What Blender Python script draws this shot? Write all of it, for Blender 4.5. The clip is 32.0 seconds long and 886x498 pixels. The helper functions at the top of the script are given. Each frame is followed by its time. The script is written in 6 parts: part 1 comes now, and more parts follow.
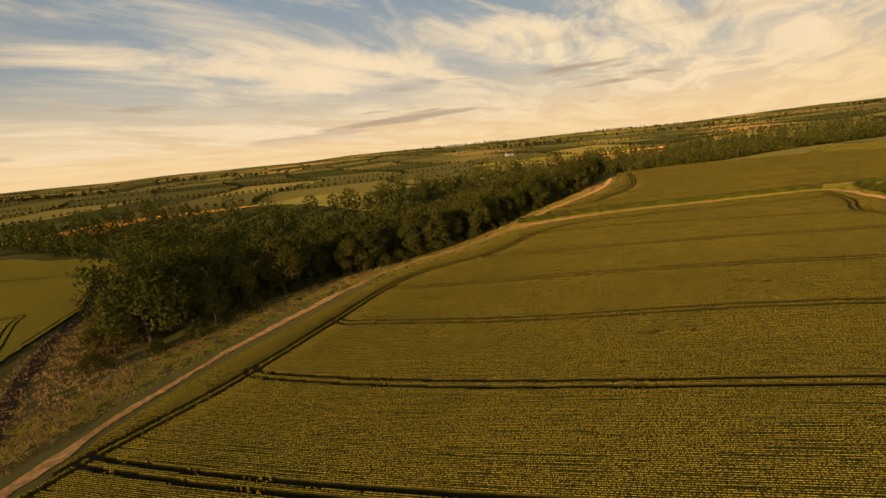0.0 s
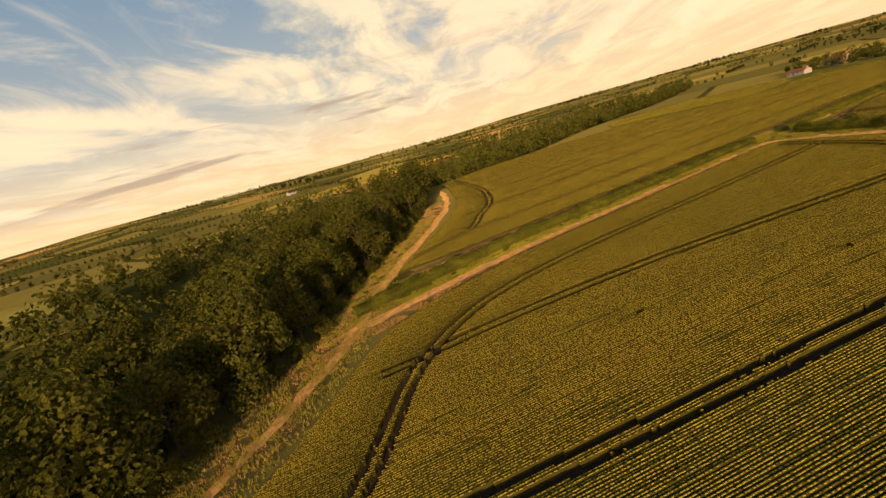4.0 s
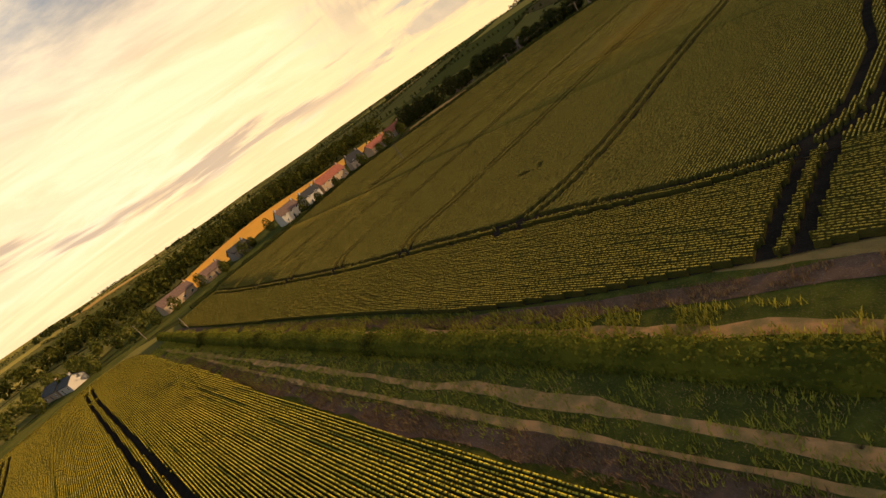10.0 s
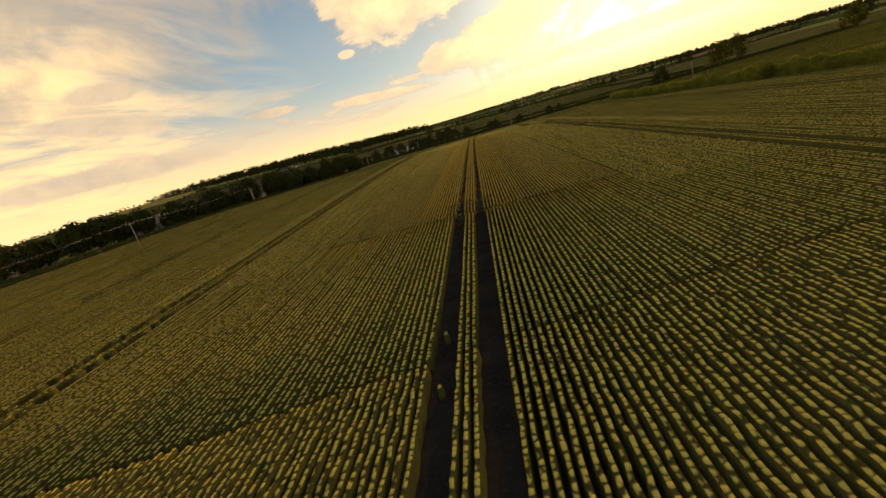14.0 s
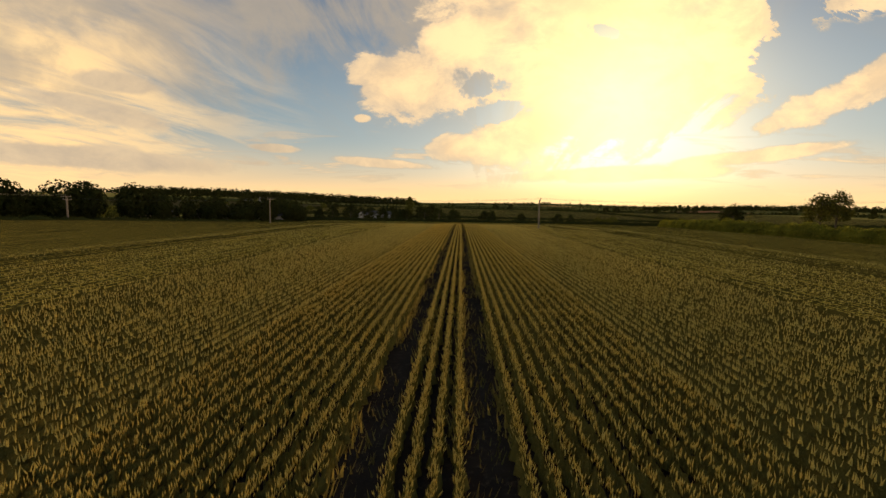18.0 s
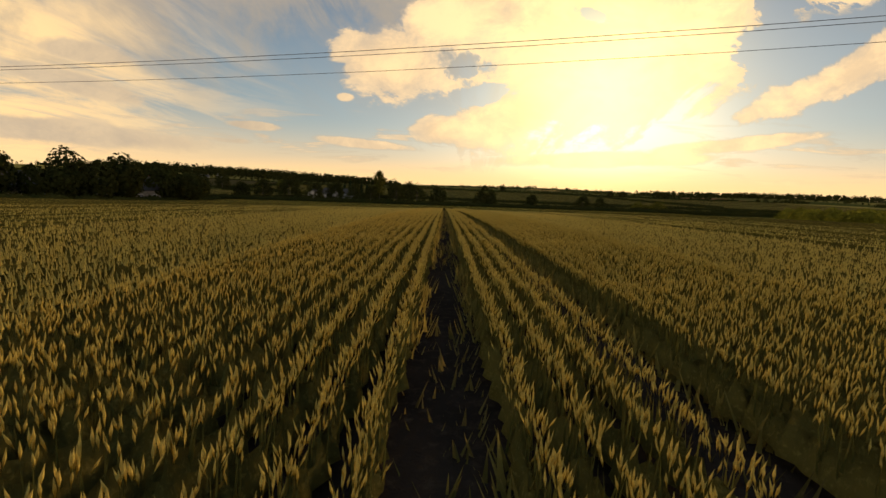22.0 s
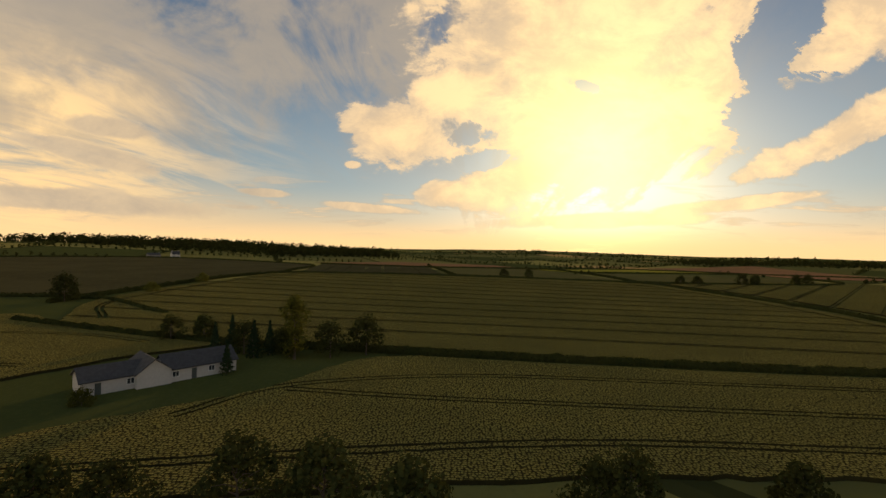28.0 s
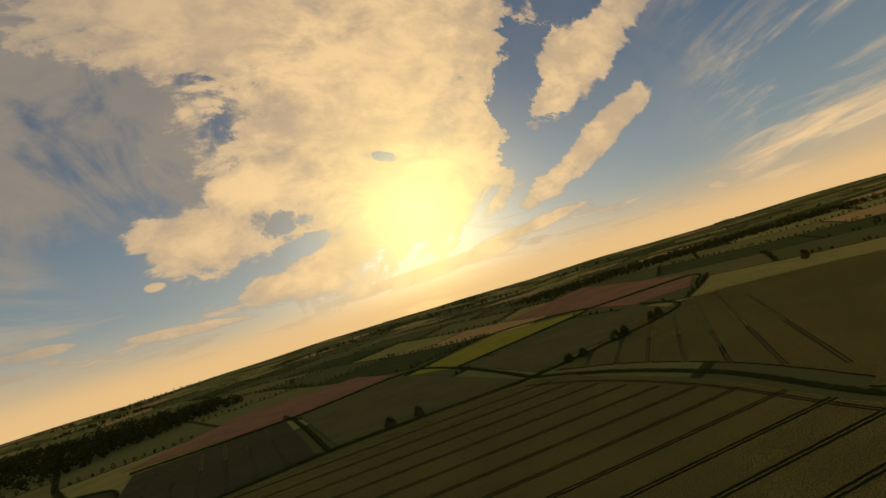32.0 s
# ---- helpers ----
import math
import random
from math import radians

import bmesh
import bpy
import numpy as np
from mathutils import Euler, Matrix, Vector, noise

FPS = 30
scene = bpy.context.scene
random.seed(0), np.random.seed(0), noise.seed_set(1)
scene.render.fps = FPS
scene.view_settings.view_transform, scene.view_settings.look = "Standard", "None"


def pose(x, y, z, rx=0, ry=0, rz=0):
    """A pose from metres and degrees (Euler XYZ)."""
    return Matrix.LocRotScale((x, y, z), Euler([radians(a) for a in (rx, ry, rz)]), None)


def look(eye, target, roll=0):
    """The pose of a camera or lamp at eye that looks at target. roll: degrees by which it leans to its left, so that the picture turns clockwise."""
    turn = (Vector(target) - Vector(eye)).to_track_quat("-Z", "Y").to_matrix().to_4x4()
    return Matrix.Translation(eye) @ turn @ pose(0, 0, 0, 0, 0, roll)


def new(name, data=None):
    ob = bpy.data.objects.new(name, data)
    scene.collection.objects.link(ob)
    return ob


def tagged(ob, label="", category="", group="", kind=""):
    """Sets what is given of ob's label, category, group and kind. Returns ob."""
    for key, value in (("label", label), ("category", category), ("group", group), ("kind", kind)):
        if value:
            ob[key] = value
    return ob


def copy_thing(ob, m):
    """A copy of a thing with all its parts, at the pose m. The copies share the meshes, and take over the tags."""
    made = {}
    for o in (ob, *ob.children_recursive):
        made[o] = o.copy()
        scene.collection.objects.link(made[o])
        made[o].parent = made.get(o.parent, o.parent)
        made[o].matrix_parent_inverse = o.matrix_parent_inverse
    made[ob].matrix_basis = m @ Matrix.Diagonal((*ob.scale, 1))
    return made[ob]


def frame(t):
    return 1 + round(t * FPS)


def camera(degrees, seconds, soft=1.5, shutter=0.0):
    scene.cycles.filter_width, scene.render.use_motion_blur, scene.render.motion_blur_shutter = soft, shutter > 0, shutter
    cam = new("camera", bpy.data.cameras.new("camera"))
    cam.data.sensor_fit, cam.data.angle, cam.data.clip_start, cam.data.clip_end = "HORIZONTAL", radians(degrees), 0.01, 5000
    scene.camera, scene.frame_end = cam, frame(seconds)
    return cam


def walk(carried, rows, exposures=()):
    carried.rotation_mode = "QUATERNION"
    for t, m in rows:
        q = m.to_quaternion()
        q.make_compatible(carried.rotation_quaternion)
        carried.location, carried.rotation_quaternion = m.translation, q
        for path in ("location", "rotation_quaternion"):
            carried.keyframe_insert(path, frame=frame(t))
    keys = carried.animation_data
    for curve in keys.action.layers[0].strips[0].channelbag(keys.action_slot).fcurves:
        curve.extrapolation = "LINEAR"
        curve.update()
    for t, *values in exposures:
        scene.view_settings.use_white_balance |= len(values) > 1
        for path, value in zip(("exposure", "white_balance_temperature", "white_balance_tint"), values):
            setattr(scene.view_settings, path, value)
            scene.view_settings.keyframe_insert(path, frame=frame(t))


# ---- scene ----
cam = camera(90.27, 32.0)
PATH = [
    (0.0, pose(26.08, 4.70, 43.08, 77.03, 6.21, 2.52)),
    (0.5, pose(22.85, 14.41, 43.08, 74.41, 9.19, -1.82)),
    (1.0, pose(20.35, 24.49, 42.31, 66.82, 5.68, -8.41)),
    (1.5, pose(19.26, 35.60, 40.86, 60.26, 0.89, -13.55)),
    (2.0, pose(19.96, 48.68, 39.29, 64.32, 1.59, -17.29)),
    (2.5, pose(22.20, 63.50, 38.22, 76.37, 3.45, -19.19)),
    (3.0, pose(25.37, 78.94, 37.43, 76.29, 7.40, -21.54)),
    (3.5, pose(29.39, 94.41, 36.72, 76.07, 11.35, -23.74)),
    (4.0, pose(34.36, 109.65, 35.93, 75.74, 15.33, -25.85)),
    (4.5, pose(40.50, 124.60, 34.94, 75.29, 19.35, -27.90)),
    (5.0, pose(48.09, 139.43, 33.83, 72.58, 14.08, -35.11)),
    (5.5, pose(57.41, 154.63, 33.35, 69.13, 14.53, -45.68)),
    (6.0, pose(68.63, 169.59, 33.26, 66.00, 19.45, -59.00)),
    (6.5, pose(81.78, 183.00, 33.02, 66.68, 22.01, -69.06)),
    (7.0, pose(96.60, 194.51, 32.26, 68.11, 24.37, -80.06)),
    (7.5, pose(112.40, 203.64, 31.54, 69.71, 26.98, -91.58)),
    (8.0, pose(128.63, 210.57, 31.54, 69.37, 27.73, -105.35)),
    (8.5, pose(144.51, 214.50, 31.83, 70.82, 29.28, -115.56)),
    (9.0, pose(160.11, 214.75, 32.24, 70.46, 31.07, -125.46)),
    (9.5, pose(175.37, 211.40, 32.80, 68.69, 32.68, -133.98)),
    (10.0, pose(189.30, 205.58, 32.88, 66.02, 32.46, -144.64)),
    (10.5, pose(201.33, 198.86, 31.85, 63.45, 32.38, -155.41)),
    (11.0, pose(211.35, 191.95, 30.13, 65.12, 32.23, -164.10)),
    (11.5, pose(219.58, 184.12, 28.17, 67.72, 29.62, -171.21)),
    (12.0, pose(225.96, 174.58, 26.29, 65.98, 22.16, -179.88)),
    (12.5, pose(230.27, 164.26, 24.80, 67.68, 19.76, 174.86)),
    (13.0, pose(232.62, 153.53, 23.43, 68.34, 20.41, 171.14)),
    (13.5, pose(233.39, 142.64, 21.85, 68.98, 19.45, 169.91)),
    (14.0, pose(233.15, 132.07, 20.12, 73.88, 15.34, 171.21)),
    (14.5, pose(232.15, 121.72, 18.55, 76.11, 10.18, 167.25)),
    (15.0, pose(230.53, 111.59, 17.45, 77.50, 8.63, 168.06)),
    (15.5, pose(228.47, 101.74, 16.71, 78.89, 6.90, 168.82)),
    (16.0, pose(226.22, 92.21, 16.11, 80.25, 5.06, 169.56)),
    (16.5, pose(223.98, 83.02, 15.45, 81.59, 3.16, 170.30)),
    (17.0, pose(221.89, 74.11, 14.81, 83.00, 0.25, 172.43)),
    (17.5, pose(219.91, 65.21, 15.10, 84.96, -2.11, 174.04)),
    (18.0, pose(218.23, 56.11, 15.44, 84.14, -1.06, 169.97)),
    (18.5, pose(216.46, 46.84, 15.49, 81.85, -1.01, 167.36)),
    (19.0, pose(214.79, 37.63, 15.11, 79.01, -1.14, 167.59)),
    (19.5, pose(213.14, 28.67, 14.58, 78.39, -1.19, 167.64)),
    (20.0, pose(211.34, 19.77, 14.05, 79.82, -1.46, 167.74)),
    (20.5, pose(209.54, 10.63, 13.52, 79.90, -1.98, 166.91)),
    (21.0, pose(207.54, 1.35, 13.16, 80.83, -1.70, 167.58)),
    (21.5, pose(205.62, -7.72, 12.88, 81.34, -2.08, 167.63)),
    (22.0, pose(203.79, -16.14, 12.57, 81.98, -2.13, 167.83)),
    (22.5, pose(202.19, -23.81, 12.41, 82.23, -2.83, 167.56)),
    (23.0, pose(200.62, -31.47, 12.39, 81.46, -2.69, 166.90)),
    (23.5, pose(198.91, -40.22, 12.30, 80.21, -2.93, 166.85)),
    (24.0, pose(196.57, -50.26, 12.16, 79.14, -2.79, 166.65)),
    (24.5, pose(194.22, -61.27, 12.07, 78.39, -2.62, 166.86)),
    (25.0, pose(191.58, -72.72, 12.05, 76.79, -2.10, 166.87)),
    (25.5, pose(188.78, -84.66, 12.71, 75.18, -2.02, 165.93)),
    (26.0, pose(185.70, -97.49, 13.95, 74.76, -2.75, 164.91)),
    (26.5, pose(182.17, -111.08, 15.46, 86.12, -2.50, 165.18)),
    (27.0, pose(178.83, -125.21, 19.18, 87.39, -2.13, 166.27)),
    (27.5, pose(175.99, -139.11, 24.84, 88.67, -1.76, 167.36)),
    (28.0, pose(173.78, -151.86, 31.56, 89.97, -1.38, 168.45)),
    (28.5, pose(172.15, -162.68, 38.33, 91.29, -1.01, 169.52)),
    (29.0, pose(170.84, -171.34, 44.41, 94.59, -1.67, 169.50)),
    (29.5, pose(169.23, -178.81, 50.06, 99.54, -1.65, 168.47)),
    (30.0, pose(166.90, -186.14, 55.79, 101.74, 2.15, 163.92)),
    (30.5, pose(164.45, -193.39, 61.80, 102.24, 4.21, 161.94)),
    (31.0, pose(162.37, -199.91, 67.99, 101.64, 3.58, 164.65)),
    (31.5, pose(160.99, -205.01, 74.22, 100.97, 4.79, 165.23)),
    (32.0, pose(160.30, -208.71, 80.44, 96.49, 16.80, 148.64)),
]
EXPOSURES = [(0.0, -0.04), (2.0, 0.34), (4.0, 0.22), (6.0, 0.36), (8.0, 0.36), (10.0, 0.46), (12.0, 0.56), (14.0, 0.52), (17.0, 0.3), (20.0, 0.25), (24.0, 0.38), (26.0, 0.6), (28.0, 0.2), (29.0, 0.0), (30.0, -0.24), (32.0, -0.3)]
walk(cam, PATH, EXPOSURES)
# ---------- world, sun ----------
SUN = Vector((-0.505, -0.838, 0.205)).normalized()
SUN_AZ = math.atan2(SUN.x, SUN.y)


def link(tree, a, b):
    tree.links.new(a, b)


class Nodes:
    """Small node builder: sockets and numbers may be mixed freely."""

    def __init__(self, tree):
        self.t = tree
        tree.nodes.clear()

    def put(self, kind, **props):
        n = self.t.nodes.new(kind)
        for key, value in props.items():
            setattr(n, key, value)
        return n

    def feed(self, socket, value):
        if isinstance(value, bpy.types.NodeSocket):
            self.t.links.new(value, socket)
        elif value is not None:
            socket.default_value = value

    def math(self, op, a, b=None, c=None, clamp=False):
        n = self.put("ShaderNodeMath", operation=op, use_clamp=clamp)
        for s, v in zip(n.inputs, (a, b, c)):
            self.feed(s, v)
        return n.outputs[0]

    def vmath(self, op, a, b=None, out=0):
        n = self.put("ShaderNodeVectorMath", operation=op)
        self.feed(n.inputs[0], a)
        if b is not None:
            self.feed(n.inputs[1], b)
        return n.outputs[out]

    def mix(self, f, a, b, blend="MIX"):
        n = self.put("ShaderNodeMix", data_type="RGBA", blend_type=blend)
        self.feed(n.inputs[0], f)
        self.feed(n.inputs[6], a if isinstance(a, bpy.types.NodeSocket) else (*a, 1))
        self.feed(n.inputs[7], b if isinstance(b, bpy.types.NodeSocket) else (*b, 1))
        return n.outputs[2]

    def noise(self, vec, scale, detail=4, rough=0.55, distort=0.0):
        n = self.put("ShaderNodeTexNoise")
        self.feed(n.inputs["Vector"], vec)
        n.inputs["Scale"].default_value, n.inputs["Detail"].default_value = scale, detail
        n.inputs["Roughness"].default_value, n.inputs["Distortion"].default_value = rough, distort
        return n.outputs["Fac"]

    def ramp(self, f, lo, hi, a=0.0, b=1.0):
        n = self.put("ShaderNodeMapRange", interpolation_type="SMOOTHSTEP")
        self.feed(n.inputs[0], f)
        for i, v in enumerate((lo, hi, a, b)):
            n.inputs[i + 1].default_value = v
        return n.outputs[0]

    def mapping(self, vec, loc=(0, 0, 0), rot=(0, 0, 0), scale=(1, 1, 1)):
        n = self.put("ShaderNodeMapping")
        self.feed(n.inputs[0], vec)
        n.inputs[1].default_value, n.inputs[2].default_value, n.inputs[3].default_value = loc, rot, scale
        return n.outputs[0]


def make_world():
    w = bpy.data.worlds.new("evening_sky")
    scene.world = w
    w.use_nodes = True
    k = Nodes(w.node_tree)
    d = k.put("ShaderNodeTexCoord").outputs["Generated"]
    sep = k.put("ShaderNodeSeparateXYZ")
    k.feed(sep.inputs[0], d)
    z = k.math("MAXIMUM", sep.outputs[2], 0.0)
    # clear air
    sky = k.put("ShaderNodeTexSky", sky_type="NISHITA", sun_disc=False)
    sky.sun_elevation, sky.sun_rotation = math.asin(SUN.z), SUN_AZ
    sky.air_density, sky.dust_density, sky.ozone_density = 1.0, 1.4, 2.0
    air = k.mix(1.0, sky.outputs[0], SKY_TINT, "MULTIPLY")
    toward = k.vmath("DOT_PRODUCT", d, tuple(SUN), out=1)
    sunflat = Vector((SUN.x, SUN.y, 0)).normalized()
    ahead = k.vmath("DOT_PRODUCT", d, tuple(sunflat), out=1)
    across = k.vmath("DOT_PRODUCT", d, (sunflat.y, -sunflat.x, 0.0), out=1)
    air = k.mix(0.75, air, k.mix(k.ramp(z, 0.03, 0.50), BLUE_LOW, BLUE_HIGH))
    air = k.mix(k.ramp(ahead, 0.1, -0.5, 0.0, 0.75), air, k.mix(k.ramp(z, 0.05, 0.45), (0.52, 0.50, 0.44), (0.20, 0.31, 0.42)))
    # cloud plane seen in perspective
    zz = k.math("ADD", z, 0.11)
    comb = k.put("ShaderNodeCombineXYZ")
    k.feed(comb.inputs[0], k.math("DIVIDE", across, zz))
    k.feed(comb.inputs[1], k.math("DIVIDE", ahead, zz))
    flat = k.vmath("ADD", comb.outputs[0], CLOUD_SHIFT)
    big = k.noise(k.mapping(flat, scale=(0.55, 0.30, 1)), 1.0, 3, 0.5, 0.3)
    mid = k.noise(k.mapping(flat, rot=(0, 0, 0.12), scale=(1.7, 0.8, 1)), 1.0, 8, 0.62, 0.6)
    fine = k.noise(k.mapping(flat, rot=(0, 0, 0.12), scale=(7.0, 3.2, 1)), 1.0, 8, 0.70, 0.9)
    # warm haze along the horizon and over the east
    side = k.ramp(toward, -0.9, 1.0)
    low = k.ramp(k.math("ADD", z, k.ramp(ahead, 0.3, 0.9, 0.0, 0.07)), 0.01, 0.21, 1.0, 0.0)
    low = k.math("MAXIMUM", low, k.ramp(z, 0.0, 0.10, 1.0, 0.0))
    east = k.vmath("DOT_PRODUCT", d, EAST, out=1)
    east = k.math("ADD", east, k.math("MULTIPLY", k.math("SUBTRACT", mid, 0.5), 2.4))
    wide = k.math("MULTIPLY", k.ramp(east, EAST_LO, EAST_HI), k.ramp(z, 0.20, 0.46, 1.0, 0.0))
    away_ = k.ramp(ahead, 0.85, 0.45)
    wide = k.math("MULTIPLY", wide, away_)
    hazy = k.math("MAXIMUM", low, wide)
    creamy = k.mix(k.ramp(mid, 0.38, 0.66), k.mix(side, HAZE_FAR, HAZE_SUN), k.mix(side, CREAM, HAZE_SUN))
    creamy = k.mix(k.ramp(z, 0.0, 0.16, 0.55, 0.0), creamy, LOW_HAZE)
    air = k.mix(k.math("MULTIPLY", hazy, 0.95), air, creamy)
    body = k.math("ADD", k.math("MULTIPLY", big, 0.45), k.math("ADD", k.math("MULTIPLY", mid, 0.42), k.math("MULTIPLY", fine, 0.13)))
    # the sunward sky, laid out on an upright plane: u across, v up
    ahead_ = k.math("MAXIMUM", k.vmath("DOT_PRODUCT", d, WEST, out=1), 0.04)
    u = k.math("DIVIDE", k.vmath("DOT_PRODUCT", d, (WEST[1], -WEST[0], 0.0), out=1), ahead_)
    v = k.math("DIVIDE", z, ahead_)
    plane = k.put("ShaderNodeCombineXYZ")
    k.feed(plane.inputs[0], u)
    k.feed(plane.inputs[1], v)
    plane = plane.outputs[0]
    # wisps stream out of a point low under the sun
    du, dv = k.math("SUBTRACT", u, 0.10), k.math("SUBTRACT", v, -0.06)
    polar = k.put("ShaderNodeCombineXYZ")
    k.feed(polar.inputs[0], k.math("MULTIPLY", k.math("ARCTAN2", dv, du), 4.5))
    k.feed(polar.inputs[1], k.math("MULTIPLY", k.math("POWER", k.math("ADD", k.math("MULTIPLY", du, du), k.math("MULTIPLY", dv, dv)), 0.4), 4.2))
    streak = k.noise(polar.outputs[0], 1.0, 7, 0.62, 0.5)
    broad_ = k.noise(k.mapping(plane, loc=(2.3, 0.4, 0), scale=(2.2, 3.0, 1)), 1.0, 5, 0.55, 0.4)
    puff = k.noise(k.mapping(plane, loc=(0.7, 1.9, 0), scale=(7.0, 11.0, 1)), 1.0, 9, 0.66, 0.3)

    def bank(cu, cv, ru, rv, lean):
        m_ = k.mapping(k.vmath("SUBTRACT", plane, (cu, cv, 0.0)), rot=(0, 0, -radians(lean)))
        return k.math("SUBTRACT", 1.0, k.vmath("LENGTH", k.vmath("MULTIPLY", m_, (1 / ru, 1 / rv, 0.0)), out=1))

    def union(rows):
        got = None
        for row in rows:
            got = bank(*row) if got is None else k.math("SMOOTH_MAX", got, bank(*row), 0.12)
        return got

    solid = union(BANKS)
    holes = union(HOLES)
    solid = k.math("SUBTRACT", solid, k.math("MULTIPLY", k.math("MAXIMUM", k.math("ADD", holes, k.math("MULTIPLY", k.math("SUBTRACT", puff, 0.5), 4.5)), 0.0), 1.0))
    frayed = k.math("ADD", solid, k.math("ADD", k.math("MULTIPLY", k.math("SUBTRACT", streak, 0.5), k.ramp(u, 0.15, 0.60, 0.35, 2.1)), k.math("MULTIPLY", k.math("SUBTRACT", puff, 0.5), k.ramp(u, 0.15, 0.60, 1.5, 0.7))))
    sheet = k.math("MULTIPLY", k.ramp(frayed, -0.04, 0.16), k.ramp(frayed, 0.0, 0.6, 0.8, 1.0))
    low_bank = k.math("ADD", union(LOW_BANKS), k.math("ADD", k.math("MULTIPLY", k.math("SUBTRACT", puff, 0.5), 1.1), k.math("MULTIPLY", k.math("SUBTRACT", streak, 0.5), 0.7)))
    sheet = k.math("MAXIMUM", sheet, k.ramp(low_bank, 0.05, 0.40, 0.0, 0.92))
    flecks = k.noise(k.mapping(plane, loc=(0.0, 3.3, 0), rot=(0, 0, 0.05), scale=(4.0, 34.0, 1)), 1.0, 6, 0.6, 0.5)
    sheet = k.math("MAXIMUM", sheet, k.math("MULTIPLY", k.ramp(flecks, 0.52, 0.64), k.ramp(v, 0.20, 0.10, 0.0, 0.8)))
    # the thin grey veil up the clear side
    veiled = k.math("MULTIPLY", k.ramp(k.math("ADD", k.math("MULTIPLY", streak, 0.65), k.math("MULTIPLY", broad_, 0.45)), 0.43, 0.61), k.ramp(u, 0.45, 0.0, 0.15, 0.95))
    veiled = k.math("MULTIPLY", veiled, k.ramp(v, 0.10, 0.32))
    sunward = k.math("MULTIPLY", k.ramp(ahead_, 0.30, 0.62), k.ramp(k.math("ABSOLUTE", u), 1.9, 1.2))
    cover = k.ramp(k.math("ADD", k.math("MULTIPLY", big, 0.5), k.math("MULTIPLY", mid, 0.5)), CLOUD_LO - 0.03, CLOUD_HI + 0.07)
    # long thin veils
    veil = k.noise(k.mapping(flat, rot=(0, 0, 0.6), scale=(1.5, 0.55, 1)), 1.0, 8, 0.66, 1.6)
    cover = k.math("MAXIMUM", cover, k.math("MULTIPLY", k.ramp(veil, 0.50, 0.75, 0.0, 0.45), k.ramp(z, 0.03, 0.12)))
    cover = k.math("ADD", k.math("MULTIPLY", cover, k.math("SUBTRACT", 1.0, sunward)), k.math("MULTIPLY", k.math("MAXIMUM", sheet, k.math("MULTIPLY", veiled, 0.8)), sunward))
    thick = k.ramp(body, CLOUD_HI - 0.06, CLOUD_HI + 0.05)
    lit = k.mix(k.ramp(toward, -0.6, 0.97), CLOUD_AWAY, CLOUD_SUN)
    # high cloud far from the sun turns grey, and so does the veil
    grey = k.math("MULTIPLY", k.ramp(toward, 0.95, 0.72, 0.0, 0.55), sunward)
    grey = k.math("MAXIMUM", grey, k.math("MULTIPLY", k.math("SUBTRACT", 1.0, sheet), k.math("MULTIPLY", sunward, 0.85)))
    lit = k.mix(k.math("MULTIPLY", k.ramp(k.math("ADD", k.math("MULTIPLY", broad_, 0.45), k.math("MULTIPLY", puff, 0.55)), 0.40, 0.60, 0.50, 0.0), sunward), lit, SHADE_SUN)
    lit = k.mix(grey, lit, VEIL)
    shade = k.mix(k.ramp(toward, -0.5, 1.0), SHADE_AWAY, SHADE_SUN)
    under = k.ramp(k.noise(k.mapping(flat, loc=(3.1, 1.7, 0), scale=(1.5, 0.8, 1)), 1.0, 8, 0.68, 0.5), 0.40, 0.64)
    dim = k.math("MULTIPLY", k.math("SUBTRACT", 1.0, sunward), 0.12)
    cloud = k.mix(k.math("MULTIPLY", k.math("MULTIPLY", under, thick), dim), lit, shade)
    col = k.mix(k.math("MULTIPLY", cover, k.ramp(z, 0.012, 0.06)), air, cloud)
    # low mauve bars of cloud over the horizon
    bar = k.noise(k.mapping(d, loc=BAR_SHIFT, scale=(2.0, 2.0, 21.0)), 1.0, 5, 0.55, 0.2)
    bars = k.math("MULTIPLY", k.ramp(bar, 0.545, 0.62), k.math("MULTIPLY", k.ramp(z, 0.03, 0.07), k.ramp(z, 0.13, 0.21, 1.0, 0.0)))
    col = k.mix(k.math("MULTIPLY", bars, k.ramp(ahead, 0.75, 0.3, 0.0, 0.8)), col, BAR)
    # glow of the sun behind the thin cloud
    glow = k.math("POWER", k.math("MAXIMUM", toward, 0.0), 34.0)
    glow = k.math("MULTIPLY", glow, k.math("ADD", 0.25, k.math("MULTIPLY", cover, 0.75)))
    core = k.math("POWER", k.math("MAXIMUM", toward, 0.0), 110.0)
    col = k.mix(1.0, col, k.mix(glow, (0, 0, 0), GLOW), "ADD")
    col = k.mix(1.0, col, k.mix(core, (0, 0, 0), CORE), "ADD")
    bg = k.put("ShaderNodeBackground")
    k.feed(bg.inputs[0], col)
    bg.inputs[1].default_value = SKY_STRENGTH
    k.feed(k.put("ShaderNodeOutputWorld").inputs[0], bg.outputs[0])


SKY_STRENGTH = 1.0
WEST = (-0.182, -0.983, 0.0)
